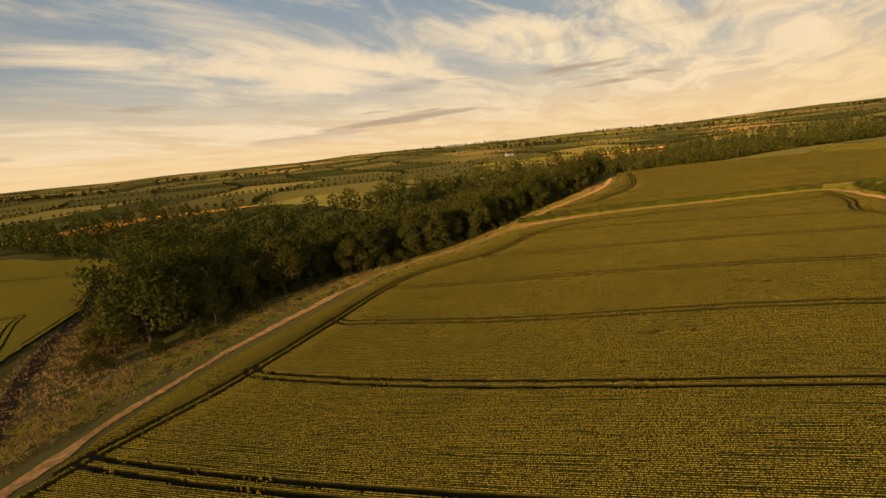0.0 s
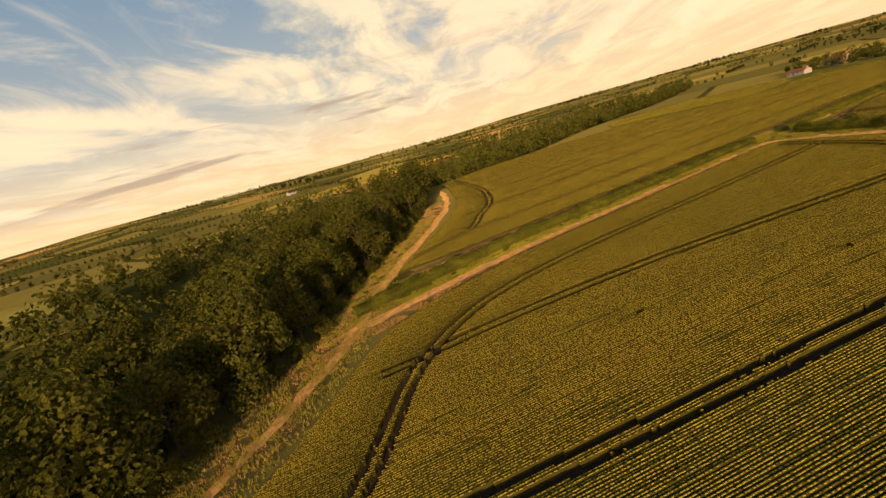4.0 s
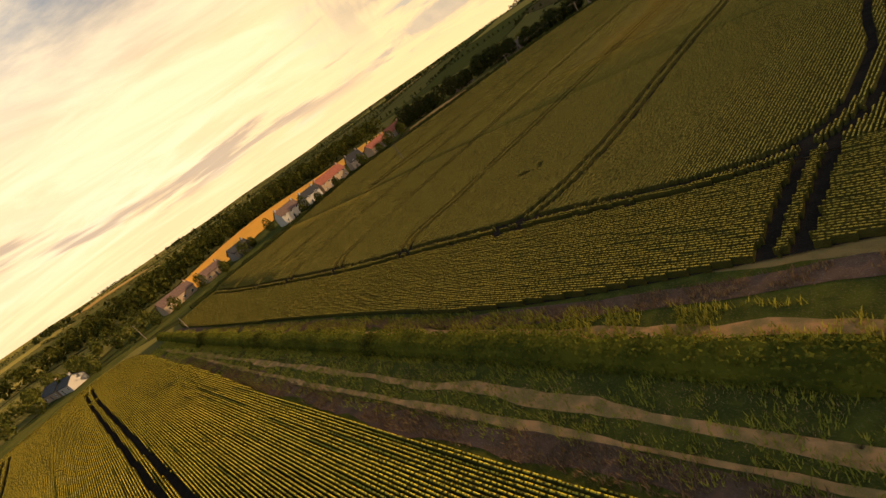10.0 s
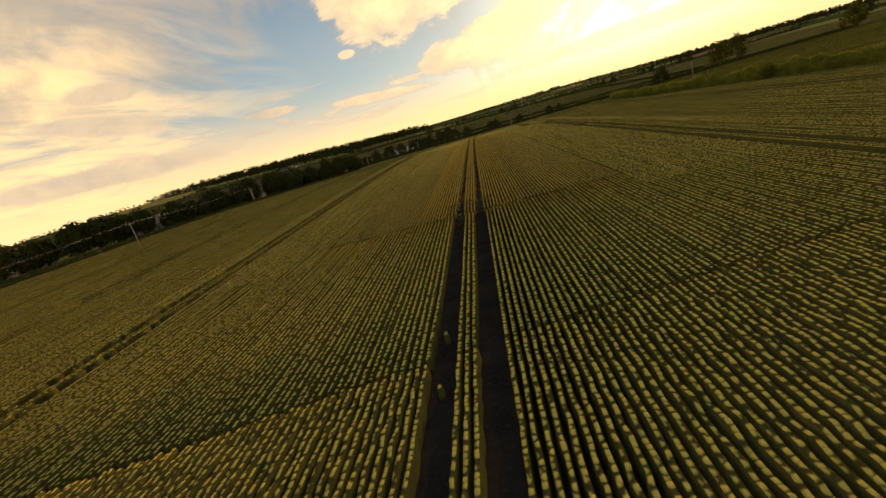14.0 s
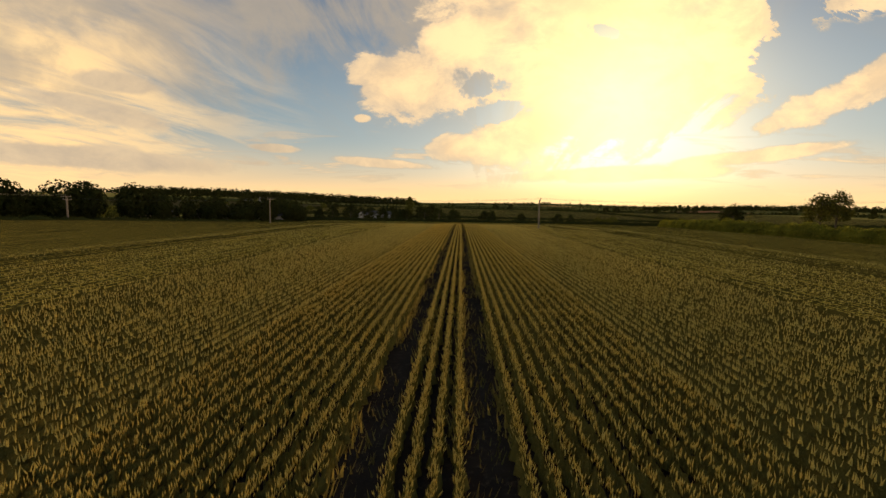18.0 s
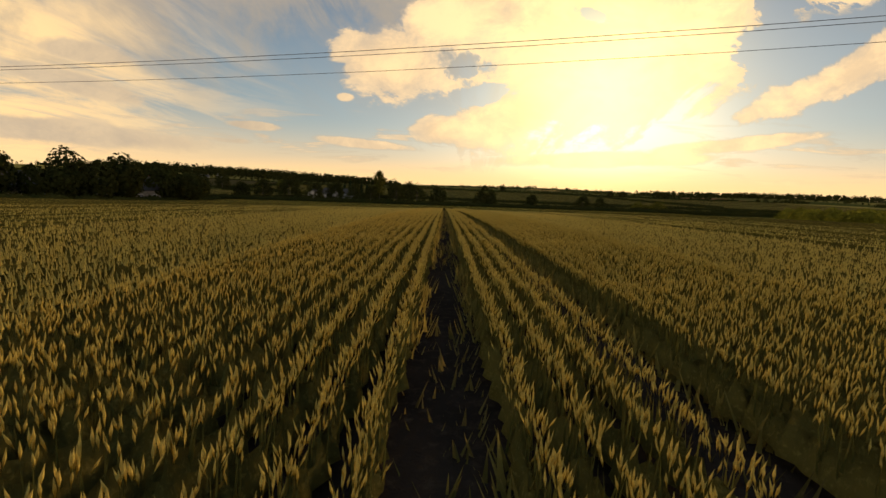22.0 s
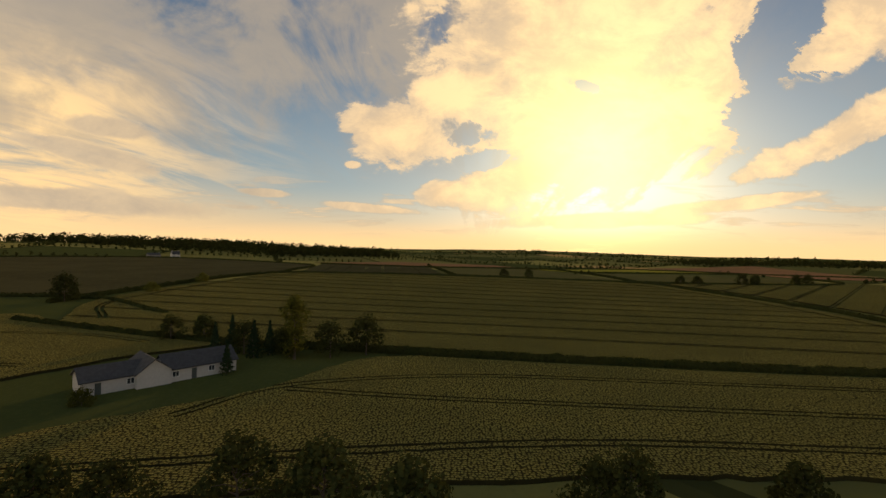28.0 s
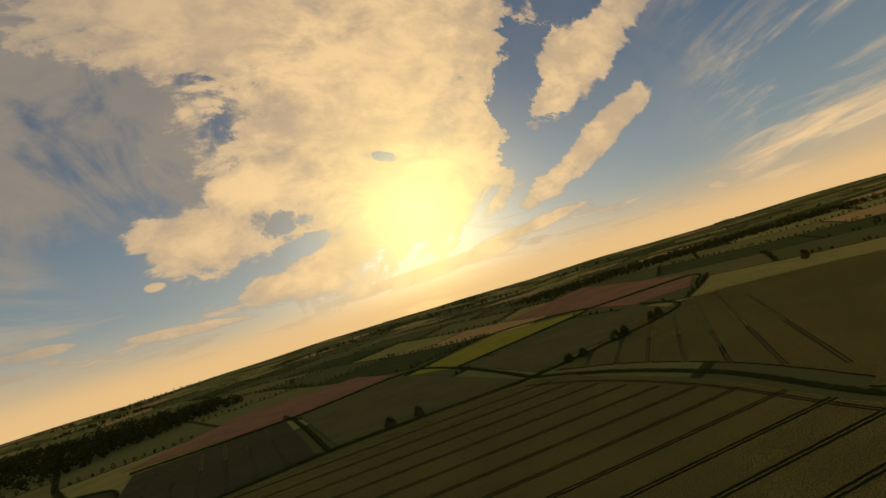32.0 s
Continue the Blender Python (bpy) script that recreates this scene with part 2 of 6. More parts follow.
# cloud banks on the sunward plane: middle across and up, half width, half height, lean
BANKS = [(0.02, 0.80, 0.42, 0.22, -20), (0.50, 0.31, 0.44, 0.15, 27), (0.42, 0.62, 0.62, 0.34, 48), (-0.095, 0.265, 0.135, 0.085, -8), (0.05, 0.36, 0.17, 0.07, 18), (0.03, 0.125, 0.085, 0.036, 2), (0.18, 0.16, 0.19, 0.06, 16),
         (1.02, 0.34, 0.34, 0.052, 26), (1.05, 0.60, 0.48, 0.10, 34)]
HOLES = [(0.065, 0.262, 0.045, 0.028, 10), (0.10, 0.200, 0.075, 0.024, 12), (0.335, 0.378, 0.05, 0.018, -20), (0.79, 0.52, 0.09, 0.26, -24)]
LOW_BANKS = [(0.68, 0.118, 0.30, 0.020, 8), (0.40, 0.075, 0.34, 0.022, 3), (-0.78, 0.195, 0.22, 0.030, -12), (-0.39, 0.117, 0.080, 0.012, -3), (-0.85, 0.09, 0.42, 0.035, -3), (-0.74, 0.255, 0.14, 0.030, -8),
             (-0.15, 0.088, 0.12, 0.013, -4), (-0.19, 0.185, 0.022, 0.011, 0)]
SKY_TINT = (0.08, 0.08, 0.08)
BLUE_LOW, BLUE_HIGH = (0.30, 0.36, 0.36), (0.060, 0.115, 0.195)
VEIL = (0.31, 0.275, 0.23)
HAZE_FAR, HAZE_SUN = (0.86, 0.63, 0.38), (1.05, 0.68, 0.29)
CREAM, LOW_HAZE = (1.0, 0.82, 0.50), (1.0, 0.63, 0.28)
CLOUD_AWAY, CLOUD_SUN = (0.98, 0.76, 0.49), (1.08, 0.74, 0.38)
SHADE_AWAY, SHADE_SUN = (0.46, 0.34, 0.26), (0.38, 0.305, 0.245)
BAR = (0.47, 0.34, 0.24)
GLOW, CORE = (0.42, 0.30, 0.09), (0.8, 0.66, 0.14)
CLOUD_LO, CLOUD_HI = 0.505, 0.575
CLOUD_SHIFT = (0.35, 1.9, 0.0)
BAR_SHIFT = (0.0, 0.0, 0.0)
EAST, EAST_LO, EAST_HI = (0.99, -0.05, 0.0), -0.05, 0.65
make_world()
sun = new("sun", bpy.data.lights.new("sun", "SUN"))
sun.data.energy, sun.data.angle, sun.data.color = 4.1, radians(1.5), (1.0, 0.66, 0.33)
sun.matrix_world = look(SUN * 500, (0, 0, 0))

# ---------- materials ----------
MATS = {}


def surface(name, cols, scale=1.0, rough=0.9, bump=0.3, bump_scale=None, island=0.0, spec=0.0, translucent=0.0):
    """Three colours mixed by a broad and a fine noise, with fine relief."""
    m = bpy.data.materials.new(name)
    m.use_nodes = True
    k = Nodes(m.node_tree)
    pos = k.put("ShaderNodeTexCoord").outputs["Object"]
    a = k.noise(pos, 0.35 * scale, 4)
    b = k.noise(pos, 4.0 * scale, 6, 0.65)
    col = k.mix(k.ramp(a, 0.36, 0.64), cols[0], cols[1])
    col = k.mix(k.ramp(b, 0.50, 0.74), col, cols[2])
    if island:
        g = k.put("ShaderNodeNewGeometry").outputs["Random Per Island"]
        o = k.put("ShaderNodeObjectInfo").outputs["Random"]
        f = k.math("ADD", k.math("MULTIPLY", g, island), k.math("MULTIPLY", o, island * 0.6))
        f = k.math("ADD", f, 1.0 - island * 0.8)
        hsv = k.put("ShaderNodeHueSaturation")
        k.feed(hsv.inputs["Value"], f)
        k.feed(hsv.inputs["Color"], col)
        col = hsv.outputs[0]
    p = k.put("ShaderNodeBsdfPrincipled")
    k.feed(p.inputs["Base Color"], col)
    p.inputs["Roughness"].default_value = rough
    p.inputs["Specular IOR Level"].default_value = spec
    p.inputs["Diffuse Roughness"].default_value = 1.0 if rough > 0.8 else 0.0
    if bump:
        n = k.put("ShaderNodeBump")
        n.inputs["Strength"].default_value = bump
        n.inputs["Distance"].default_value = 0.25 / scale
        k.feed(n.inputs["Height"], k.noise(pos, bump_scale or 6.0 * scale, 6, 0.7))
        k.feed(p.inputs["Normal"], n.outputs[0])
    out = p.outputs[0]
    if translucent:
        tr = k.put("ShaderNodeBsdfTranslucent")
        k.feed(tr.inputs[0], col)
        mx = k.put("ShaderNodeMixShader")
        mx.inputs[0].default_value = translucent
        k.feed(mx.inputs[1], out)
        k.feed(mx.inputs[2], tr.outputs[0])
        out = mx.outputs[0]
    k.feed(k.put("ShaderNodeOutputMaterial").inputs[0], out)
    MATS[name] = m
    return m


def crop_material(name, heading, ripe, green, gap, row=0.295, depth=1.0, contrast=0.62, shift=0.0):
    """Standing cereal seen from above: drilled rows of lumpy tillers along the heading with painted shade between them,
    ears, patches of ripeness.
    """
    m = bpy.data.materials.new(name)
    m.use_nodes = True
    k = Nodes(m.node_tree)
    pos = k.put("ShaderNodeTexCoord").outputs["Object"]
    wob = k.noise(pos, 0.10, 3)
    turned = k.mapping(pos, rot=(0, 0, -radians(heading)))
    sep = k.put("ShaderNodeSeparateXYZ")
    k.feed(sep.inputs[0], turned)
    lane = k.math("ADD", k.math("ADD", sep.outputs[0], shift), k.math("MULTIPLY", k.math("SUBTRACT", wob, 0.5), 0.06))
    wave = k.math("ADD", k.math("MULTIPLY", k.math("COSINE", k.math("MULTIPLY", lane, 2 * math.pi / row)), -0.5), 0.5)
    comb = k.put("ShaderNodeCombineXYZ")
    k.feed(comb.inputs[0], k.math("DIVIDE", lane, row))
    k.feed(comb.inputs[1], k.math("DIVIDE", sep.outputs[1], row * 0.8))
    v = k.put("ShaderNodeTexVoronoi", voronoi_dimensions="2D")
    v.inputs["Scale"].default_value, v.inputs["Randomness"].default_value = 1.0, 0.75
    k.feed(v.inputs["Vector"], comb.outputs[0])
    tint = k.put("ShaderNodeSeparateColor")
    k.feed(tint.inputs[0], v.outputs["Color"])
    lump = k.ramp(v.outputs["Distance"], 0.12, 0.72, 1.0, 0.0)
    ears = k.noise(pos, 13.0, 5, 0.75)
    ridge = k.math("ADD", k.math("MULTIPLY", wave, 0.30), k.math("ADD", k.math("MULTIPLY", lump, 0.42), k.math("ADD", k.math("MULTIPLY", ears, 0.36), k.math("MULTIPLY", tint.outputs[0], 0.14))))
    patch = k.noise(pos, 0.022, 5, 0.6)
    patch2 = k.noise(k.mapping(turned, scale=(1.0, 0.12, 1.0)), 0.16, 4, 0.6)
    col = k.mix(k.ramp(k.math("ADD", k.math("MULTIPLY", patch, 0.6), k.math("MULTIPLY", patch2, 0.4)), 0.36, 0.64), green, ripe)
    # Shade in the gaps between rows and tillers, mixed into the base colour.
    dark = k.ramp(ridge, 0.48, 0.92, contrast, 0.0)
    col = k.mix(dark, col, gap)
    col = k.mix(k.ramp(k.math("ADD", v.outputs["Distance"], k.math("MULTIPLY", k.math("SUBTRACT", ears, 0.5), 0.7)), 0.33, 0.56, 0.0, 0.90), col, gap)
    # thin or trampled spots
    bare = k.ramp(k.noise(pos, 0.16, 6, 0.62, 0.8), 0.735, 0.78)
    col = k.mix(k.math("MULTIPLY", bare, 0.6), col, gap)
    p = k.put("ShaderNodeBsdfPrincipled")
    k.feed(p.inputs["Base Color"], col)
    p.inputs["Roughness"].default_value, p.inputs["Specular IOR Level"].default_value = 1.0, 0.0
    p.inputs["Diffuse Roughness"].default_value = 1.0
    n = k.put("ShaderNodeBump")
    n.inputs["Strength"].default_value, n.inputs["Distance"].default_value = depth, 0.22
    k.feed(n.inputs["Height"], ridge)
    k.feed(p.inputs["Normal"], n.outputs[0])
    k.feed(k.put("ShaderNodeOutputMaterial").inputs[0], p.outputs[0])
    MATS[name] = m
    return m


def paint(name, col, rough=0.6, metal=0.0, var=0.12, scale=3.0):
    m = bpy.data.materials.new(name)
    m.use_nodes = True
    k = Nodes(m.node_tree)
    pos = k.put("ShaderNodeTexCoord").outputs["Object"]
    f = k.ramp(k.noise(pos, scale, 6, 0.65), 0.3, 0.7)
    c = k.mix(f, tuple(v * (1 - var) for v in col), tuple(min(1, v * (1 + var)) for v in col))
    p = k.put("ShaderNodeBsdfPrincipled")
    k.feed(p.inputs["Base Color"], c)
    p.inputs["Roughness"].default_value, p.inputs["Metallic"].default_value = rough, metal
    n = k.put("ShaderNodeBump")
    n.inputs["Strength"].default_value, n.inputs["Distance"].default_value = 0.2, 0.02
    k.feed(n.inputs["Height"], k.noise(pos, scale * 8, 4))
    k.feed(p.inputs["Normal"], n.outputs[0])
    k.feed(k.put("ShaderNodeOutputMaterial").inputs[0], p.outputs[0])
    MATS[name] = m
    return m


def ear_material(name, heading, ripe, green, low):
    """Rows built as geometry: ears on top, shaded straw and leaf below."""
    m = bpy.data.materials.new(name)
    m.use_nodes = True
    k = Nodes(m.node_tree)
    pos = k.put("ShaderNodeTexCoord").outputs["Object"]
    patch = k.noise(pos, 0.022, 5, 0.6)
    streak = k.noise(k.mapping(k.mapping(pos, rot=(0, 0, -radians(heading))), scale=(1.0, 0.10, 1.0)), 0.3, 4, 0.6)
    col = k.mix(k.ramp(k.math("ADD", k.math("MULTIPLY", patch, 0.6), k.math("MULTIPLY", streak, 0.4)), 0.38, 0.62), green, ripe)
    grain = k.noise(pos, 40.0, 3, 0.7)
    col = k.mix(k.ramp(grain, 0.40, 0.60, 0.45, 0.0), col, low)
    p = k.put("ShaderNodeBsdfPrincipled")
    k.feed(p.inputs["Base Color"], col)
    p.inputs["Roughness"].default_value, p.inputs["Specular IOR Level"].default_value = 1.0, 0.0
    p.inputs["Diffuse Roughness"].default_value = 0.6
    n = k.put("ShaderNodeBump")
    n.inputs["Strength"].default_value, n.inputs["Distance"].default_value = 0.5, 0.02
    k.feed(n.inputs["Height"], grain)
    k.feed(p.inputs["Normal"], n.outputs[0])
    tr = k.put("ShaderNodeBsdfTranslucent")
    k.feed(tr.inputs[0], col)
    mx = k.put("ShaderNodeMixShader")
    mx.inputs[0].default_value = 0.4
    k.feed(mx.inputs[1], p.outputs[0])
    k.feed(mx.inputs[2], tr.outputs[0])
    k.feed(k.put("ShaderNodeOutputMaterial").inputs[0], mx.outputs[0])
    MATS[name] = m


RIPE, GREEN, GAP_SHADE = (0.62, 0.48, 0.052), (0.50, 0.41, 0.047), (0.06, 0.05, 0.014)
HEAD_A, HEAD_N, HEAD_C, HEAD_EDGE = -101.2, -93.0, -192.375, -92.6
crop_material("crop_west", HEAD_A, RIPE, GREEN, GAP_SHADE)
crop_material("crop_north", HEAD_N, (0.70, 0.54, 0.056), (0.58, 0.47, 0.052), GAP_SHADE)
crop_material("crop_main", HEAD_C, (0.66, 0.50, 0.09), (0.55, 0.43, 0.078), GAP_SHADE, shift=-(237.97 * -0.97676 + 144.18 * -0.21433))
crop_material("crop_head", HEAD_EDGE, (0.46, 0.355, 0.058), (0.37, 0.30, 0.05), GAP_SHADE)
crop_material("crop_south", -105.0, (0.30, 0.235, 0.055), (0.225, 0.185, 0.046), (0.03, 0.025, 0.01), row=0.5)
# Row sides: straw with the shade between rows put into its colour.
surface("straw_side_shade", ((0.085, 0.070, 0.016), (0.062, 0.055, 0.012), (0.13, 0.10, 0.022)), 3.0, bump=0.9, bump_scale=14.0)
surface("straw_side_shade_dusk", ((0.11, 0.09, 0.022), (0.08, 0.07, 0.018), (0.16, 0.13, 0.03)), 3.0, bump=0.9, bump_scale=14.0)
# Skirts of the crop sheets, coloured dark for the shade in the wheelings.
surface("crop_skirt_shade", ((0.045, 0.038, 0.014), (0.035, 0.030, 0.011), (0.06, 0.05, 0.02)), 2.0, bump=0.5)
surface("soil", ((0.040, 0.030, 0.022), (0.028, 0.021, 0.016), (0.065, 0.048, 0.030)), 2.0, bump=0.6)
# Straw mass beneath the ears, darkened in colour for the shade down there.
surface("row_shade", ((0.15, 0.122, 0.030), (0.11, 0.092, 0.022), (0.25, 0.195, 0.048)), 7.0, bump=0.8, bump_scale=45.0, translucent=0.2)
surface("garden_lawn", ((0.11, 0.105, 0.024), (0.075, 0.082, 0.02), (0.15, 0.125, 0.035)), 0.6, bump=0.6)
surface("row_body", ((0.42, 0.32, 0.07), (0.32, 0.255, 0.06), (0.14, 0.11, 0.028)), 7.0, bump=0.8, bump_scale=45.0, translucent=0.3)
surface("verge", ((0.13, 0.125, 0.02), (0.075, 0.08, 0.016), (0.24, 0.17, 0.055)), 2.2, bump=0.8)
surface("dry_track", ((0.68, 0.36, 0.14), (0.34, 0.23, 0.08), (0.54, 0.30, 0.12)), 2.4, bump=0.8)
surface("heather_strip", ((0.20, 0.115, 0.075), (0.14, 0.085, 0.05), (0.30, 0.19, 0.11)), 1.8, bump=0.9)
surface("rough_grass", ((0.13, 0.10, 0.035), (0.085, 0.085, 0.022), (0.19, 0.14, 0.055)), 0.6, bump=0.9)
surface("leaf", ((0.10, 0.098, 0.018), (0.050, 0.058, 0.012), (0.17, 0.15, 0.028)), 0.5, bump=0, island=0.75, translucent=0.25)
# Darkened copy of the leaf colours, painting in the shade of backlit foliage.
surface("leaf_shaded", ((0.045, 0.048, 0.014), (0.035, 0.042, 0.012), (0.07, 0.066, 0.018)), 0.5, bump=0, island=0.5, translucent=0.1)
surface("leaf_hedge", ((0.18, 0.18, 0.024), (0.10, 0.11, 0.018), (0.27, 0.235, 0.036)), 0.8, bump=0, island=0.6, translucent=0.35)
surface("leaf_gold", ((0.13, 0.115, 0.02), (0.09, 0.09, 0.016), (0.18, 0.145, 0.024)), 0.5, bump=0, island=0.5, translucent=0.25)
surface("needle", ((0.028, 0.042, 0.018), (0.020, 0.032, 0.014), (0.045, 0.055, 0.022)), 0.8, bump=0, island=0.4)
surface("bark", ((0.11, 0.085, 0.06), (0.08, 0.06, 0.045), (0.16, 0.13, 0.10)), 2.0, bump=0.6)
surface("straw_field", ((0.86, 0.40, 0.06), (0.78, 0.37, 0.06), (0.72, 0.35, 0.065)), 0.08, bump=0.2)
surface("red_field", ((0.25, 0.125, 0.055), (0.20, 0.105, 0.05), (0.30, 0.16, 0.07)), 0.08, bump=0.2)
surface("yellow_field", ((0.26, 0.21, 0.025), (0.22, 0.19, 0.025), (0.28, 0.22, 0.04)), 0.08, bump=0.2)
surface("pasture", ((0.12, 0.10, 0.032), (0.10, 0.086, 0.028), (0.15, 0.115, 0.04)), 0.1, bump=0.3)
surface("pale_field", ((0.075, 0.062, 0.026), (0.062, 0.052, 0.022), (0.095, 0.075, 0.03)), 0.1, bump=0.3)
surface("valley_field", ((0.30, 0.26, 0.06), (0.24, 0.22, 0.05), (0.34, 0.29, 0.08)), 0.1, bump=0.3)


# the pattern of far fields: lanes across, closes along, both bowed
LANE_W, CLOSE_L, COUNTRY_TURN = 165.0, 235.0, 0.35


def lane_bow(y):
    return 45 * np.sin(y / 210) + 20 * np.sin(y / 97 + 1)


def close_bow(x):
    return 50 * np.sin(x / 260 + 0.5)


def far_ground():
    """Open country: fields between dark hedge banks, each with its own crop."""
    m = bpy.data.materials.new("country")
    m.use_nodes = True
    k = Nodes(m.node_tree)
    pos = k.put("ShaderNodeTexCoord").outputs["Object"]
    sep = k.put("ShaderNodeSeparateXYZ")
    k.feed(sep.inputs[0], k.mapping(pos, rot=(0, 0, -COUNTRY_TURN)))
    x, y = sep.outputs[0], sep.outputs[1]

    def wave(t, size, length, phase):
        return k.math("MULTIPLY", k.math("SINE", k.math("ADD", k.math("DIVIDE", t, length), phase)), size)
    lane = k.math("DIVIDE", k.math("ADD", x, k.math("ADD", wave(y, 45, 210, 0), wave(y, 20, 97, 1))), LANE_W)
    i = k.math("FLOOR", lane)
    close = k.math("DIVIDE", k.math("ADD", k.math("ADD", y, wave(x, 50, 260, 0.5)), k.math("MULTIPLY", i, 77.0)), CLOSE_L)
    j = k.math("FLOOR", close)
    cell = k.put("ShaderNodeCombineXYZ")
    k.feed(cell.inputs[0], i)
    k.feed(cell.inputs[1], j)
    w = k.put("ShaderNodeTexWhiteNoise", noise_dimensions="2D")
    k.feed(w.inputs["Vector"], cell.outputs[0])
    r = w.outputs["Value"]
    col = k.mix(k.ramp(r, 0.18, 0.22), (0.055, 0.060, 0.017), (0.10, 0.092, 0.028))
    col = k.mix(k.ramp(r, 0.45, 0.48), col, (0.17, 0.145, 0.040))
    col = k.mix(k.ramp(r, 0.66, 0.68), col, (0.26, 0.21, 0.055))
    col = k.mix(k.ramp(r, 0.84, 0.86), col, (0.13, 0.115, 0.035))
    col = k.mix(k.ramp(r, 0.94, 0.95), col, (0.40, 0.24, 0.08))
    col = k.mix(k.ramp(k.noise(pos, 0.03, 6, 0.65), 0.40, 0.75, 0.0, 0.35), col, (0.09, 0.085, 0.026))
    col = k.mix(k.ramp(k.noise(pos, 1.3, 6, 0.7), 0.45, 0.75, 0.0, 0.4), col, (0.10, 0.095, 0.028))

    def bank(t, size):
        return k.math("LESS_THAN", k.math("MULTIPLY", k.math("ABSOLUTE", k.math("SUBTRACT", k.math("FRACT", k.math("ADD", t, 0.5)), 0.5)), size), 3.5)
    hedge_ = k.math("MAXIMUM", bank(lane, LANE_W), bank(close, CLOSE_L))
    col = k.mix(k.math("MULTIPLY", hedge_, 0.85), col, (0.028, 0.030, 0.010))
    p = k.put("ShaderNodeBsdfPrincipled")
    k.feed(p.inputs["Base Color"], col)
    p.inputs["Roughness"].default_value, p.inputs["Specular IOR Level"].default_value = 1.0, 0.0
    p.inputs["Diffuse Roughness"].default_value = 1.0
    n = k.put("ShaderNodeBump")
    n.inputs["Strength"].default_value, n.inputs["Distance"].default_value = 0.6, 0.2
    k.feed(n.inputs["Height"], k.noise(pos, 3.0, 5, 0.7))
    k.feed(p.inputs["Normal"], n.outputs[0])
    k.feed(k.put("ShaderNodeOutputMaterial").inputs[0], p.outputs[0])
    MATS["country"] = m


far_ground()

# ---------- the lie of the land ----------
RAVINE = [(-45, 77), (-34, 114), (-16, 134), (8, 153), (39, 182), (55, 204), (82, 240), (110, 285), (138, 345), (235, 362), (300, 400), (430, 430),
          (620, 520), (620, 680), (300, 600), (80, 520), (-10, 420), (-40, 300), (-90, 292), (-170, 320), (-280, 330), (-270, 255), (-135, 195), (-100, 140), (-72, 98)]


def step(a, b, x):
    t = np.clip((x - a) / (b - a), 0, 1)
    return t * t * (3 - 2 * t)


def hump(x, y, cx, cy, r):
    return np.exp(-((x - cx) ** 2 + (y - cy) ** 2) / r**2)


def inside(poly, x, y):
    x, y = np.asarray(x, float), np.asarray(y, float)
    res = np.zeros(x.shape, bool)
    for (x0, y0), (x1, y1) in zip(poly, poly[1:] + poly[:1]):
        cross = (y0 > y) != (y1 > y)
        if y1 != y0:
            res ^= cross & (x < (x1 - x0) * (y - y0) / (y1 - y0) + x0)
    return res


def away(line, x, y):
    """Distance to a polyline."""
    x, y = np.asarray(x, float), np.asarray(y, float)
    best = np.full(x.shape, 1e9)
    for (x0, y0), (x1, y1) in zip(line, line[1:]):
        dx, dy = x1 - x0, y1 - y0
        t = np.clip(((x - x0) * dx + (y - y0) * dy) / (dx * dx + dy * dy + 1e-9), 0, 1)
        best = np.minimum(best, np.hypot(x - x0 - t * dx, y - y0 - t * dy))
    return best


def height(x, y):
    x, y = np.asarray(x, float), np.asarray(y, float)
    h = 10.3 + 1.4 * hump(x, y, 235, 170, 70) + 1.2 * hump(x, y, 215, 60, 80) - 3.5 * step(90, 0, x) * step(-60, 20, y)
    h = h - 5.5 * step(-10, -190, y) + 4 * step(-330, -520, y)
    h = h - 11 * step(0, 42, away(RAVINE + RAVINE[:1], x, y)) * inside(RAVINE, x, y)
    r = np.hypot(x - 180, y - 50)
    a = np.arctan2(y - 50, x - 180)
    far = step(700, 2600, r)
    h = h - 4 * step(450, 1200, r)
    roll = np.sin(x / 310 + 1.3) * np.cos(y / 270) * 5 + np.sin(x / 140 + y / 190) * 2
    h = h + roll * step(500, 1100, r)
    rim = 24 + 26 * np.cos(a - 2.05) + 12 * np.sin(3 * a + 0.7) + 7 * np.sin(7 * a + 2) + 4 * np.sin(15 * a)
    h = h + far * np.maximum(rim, 4) * (0.45 + 0.55 * step(1800, 4300, r))
    h = h + 5 * hump(x, y, 455, 80, 60)
    h = h + 9 * hump(x, y, -92, 352, 62) + 7 * hump(x, y, -230, 325, 90)
    h = h + 21 * hump(x, y, 640, -1130, 430)
    return h


def hz(x, y):
    return float(height(np.array([x]), np.array([y]))[0])


def mesh_object(name, verts, faces, material, smooth=False, parent=None):
    me = bpy.data.meshes.new(name)
    me.from_pydata(verts, [], faces)
    me.materials.append(MATS[material] if isinstance(material, str) else material)
    if smooth:
        me.polygons.foreach_set("use_smooth", [True] * len(me.polygons))
    ob = new(name, me)
    ob.parent = parent
    return ob


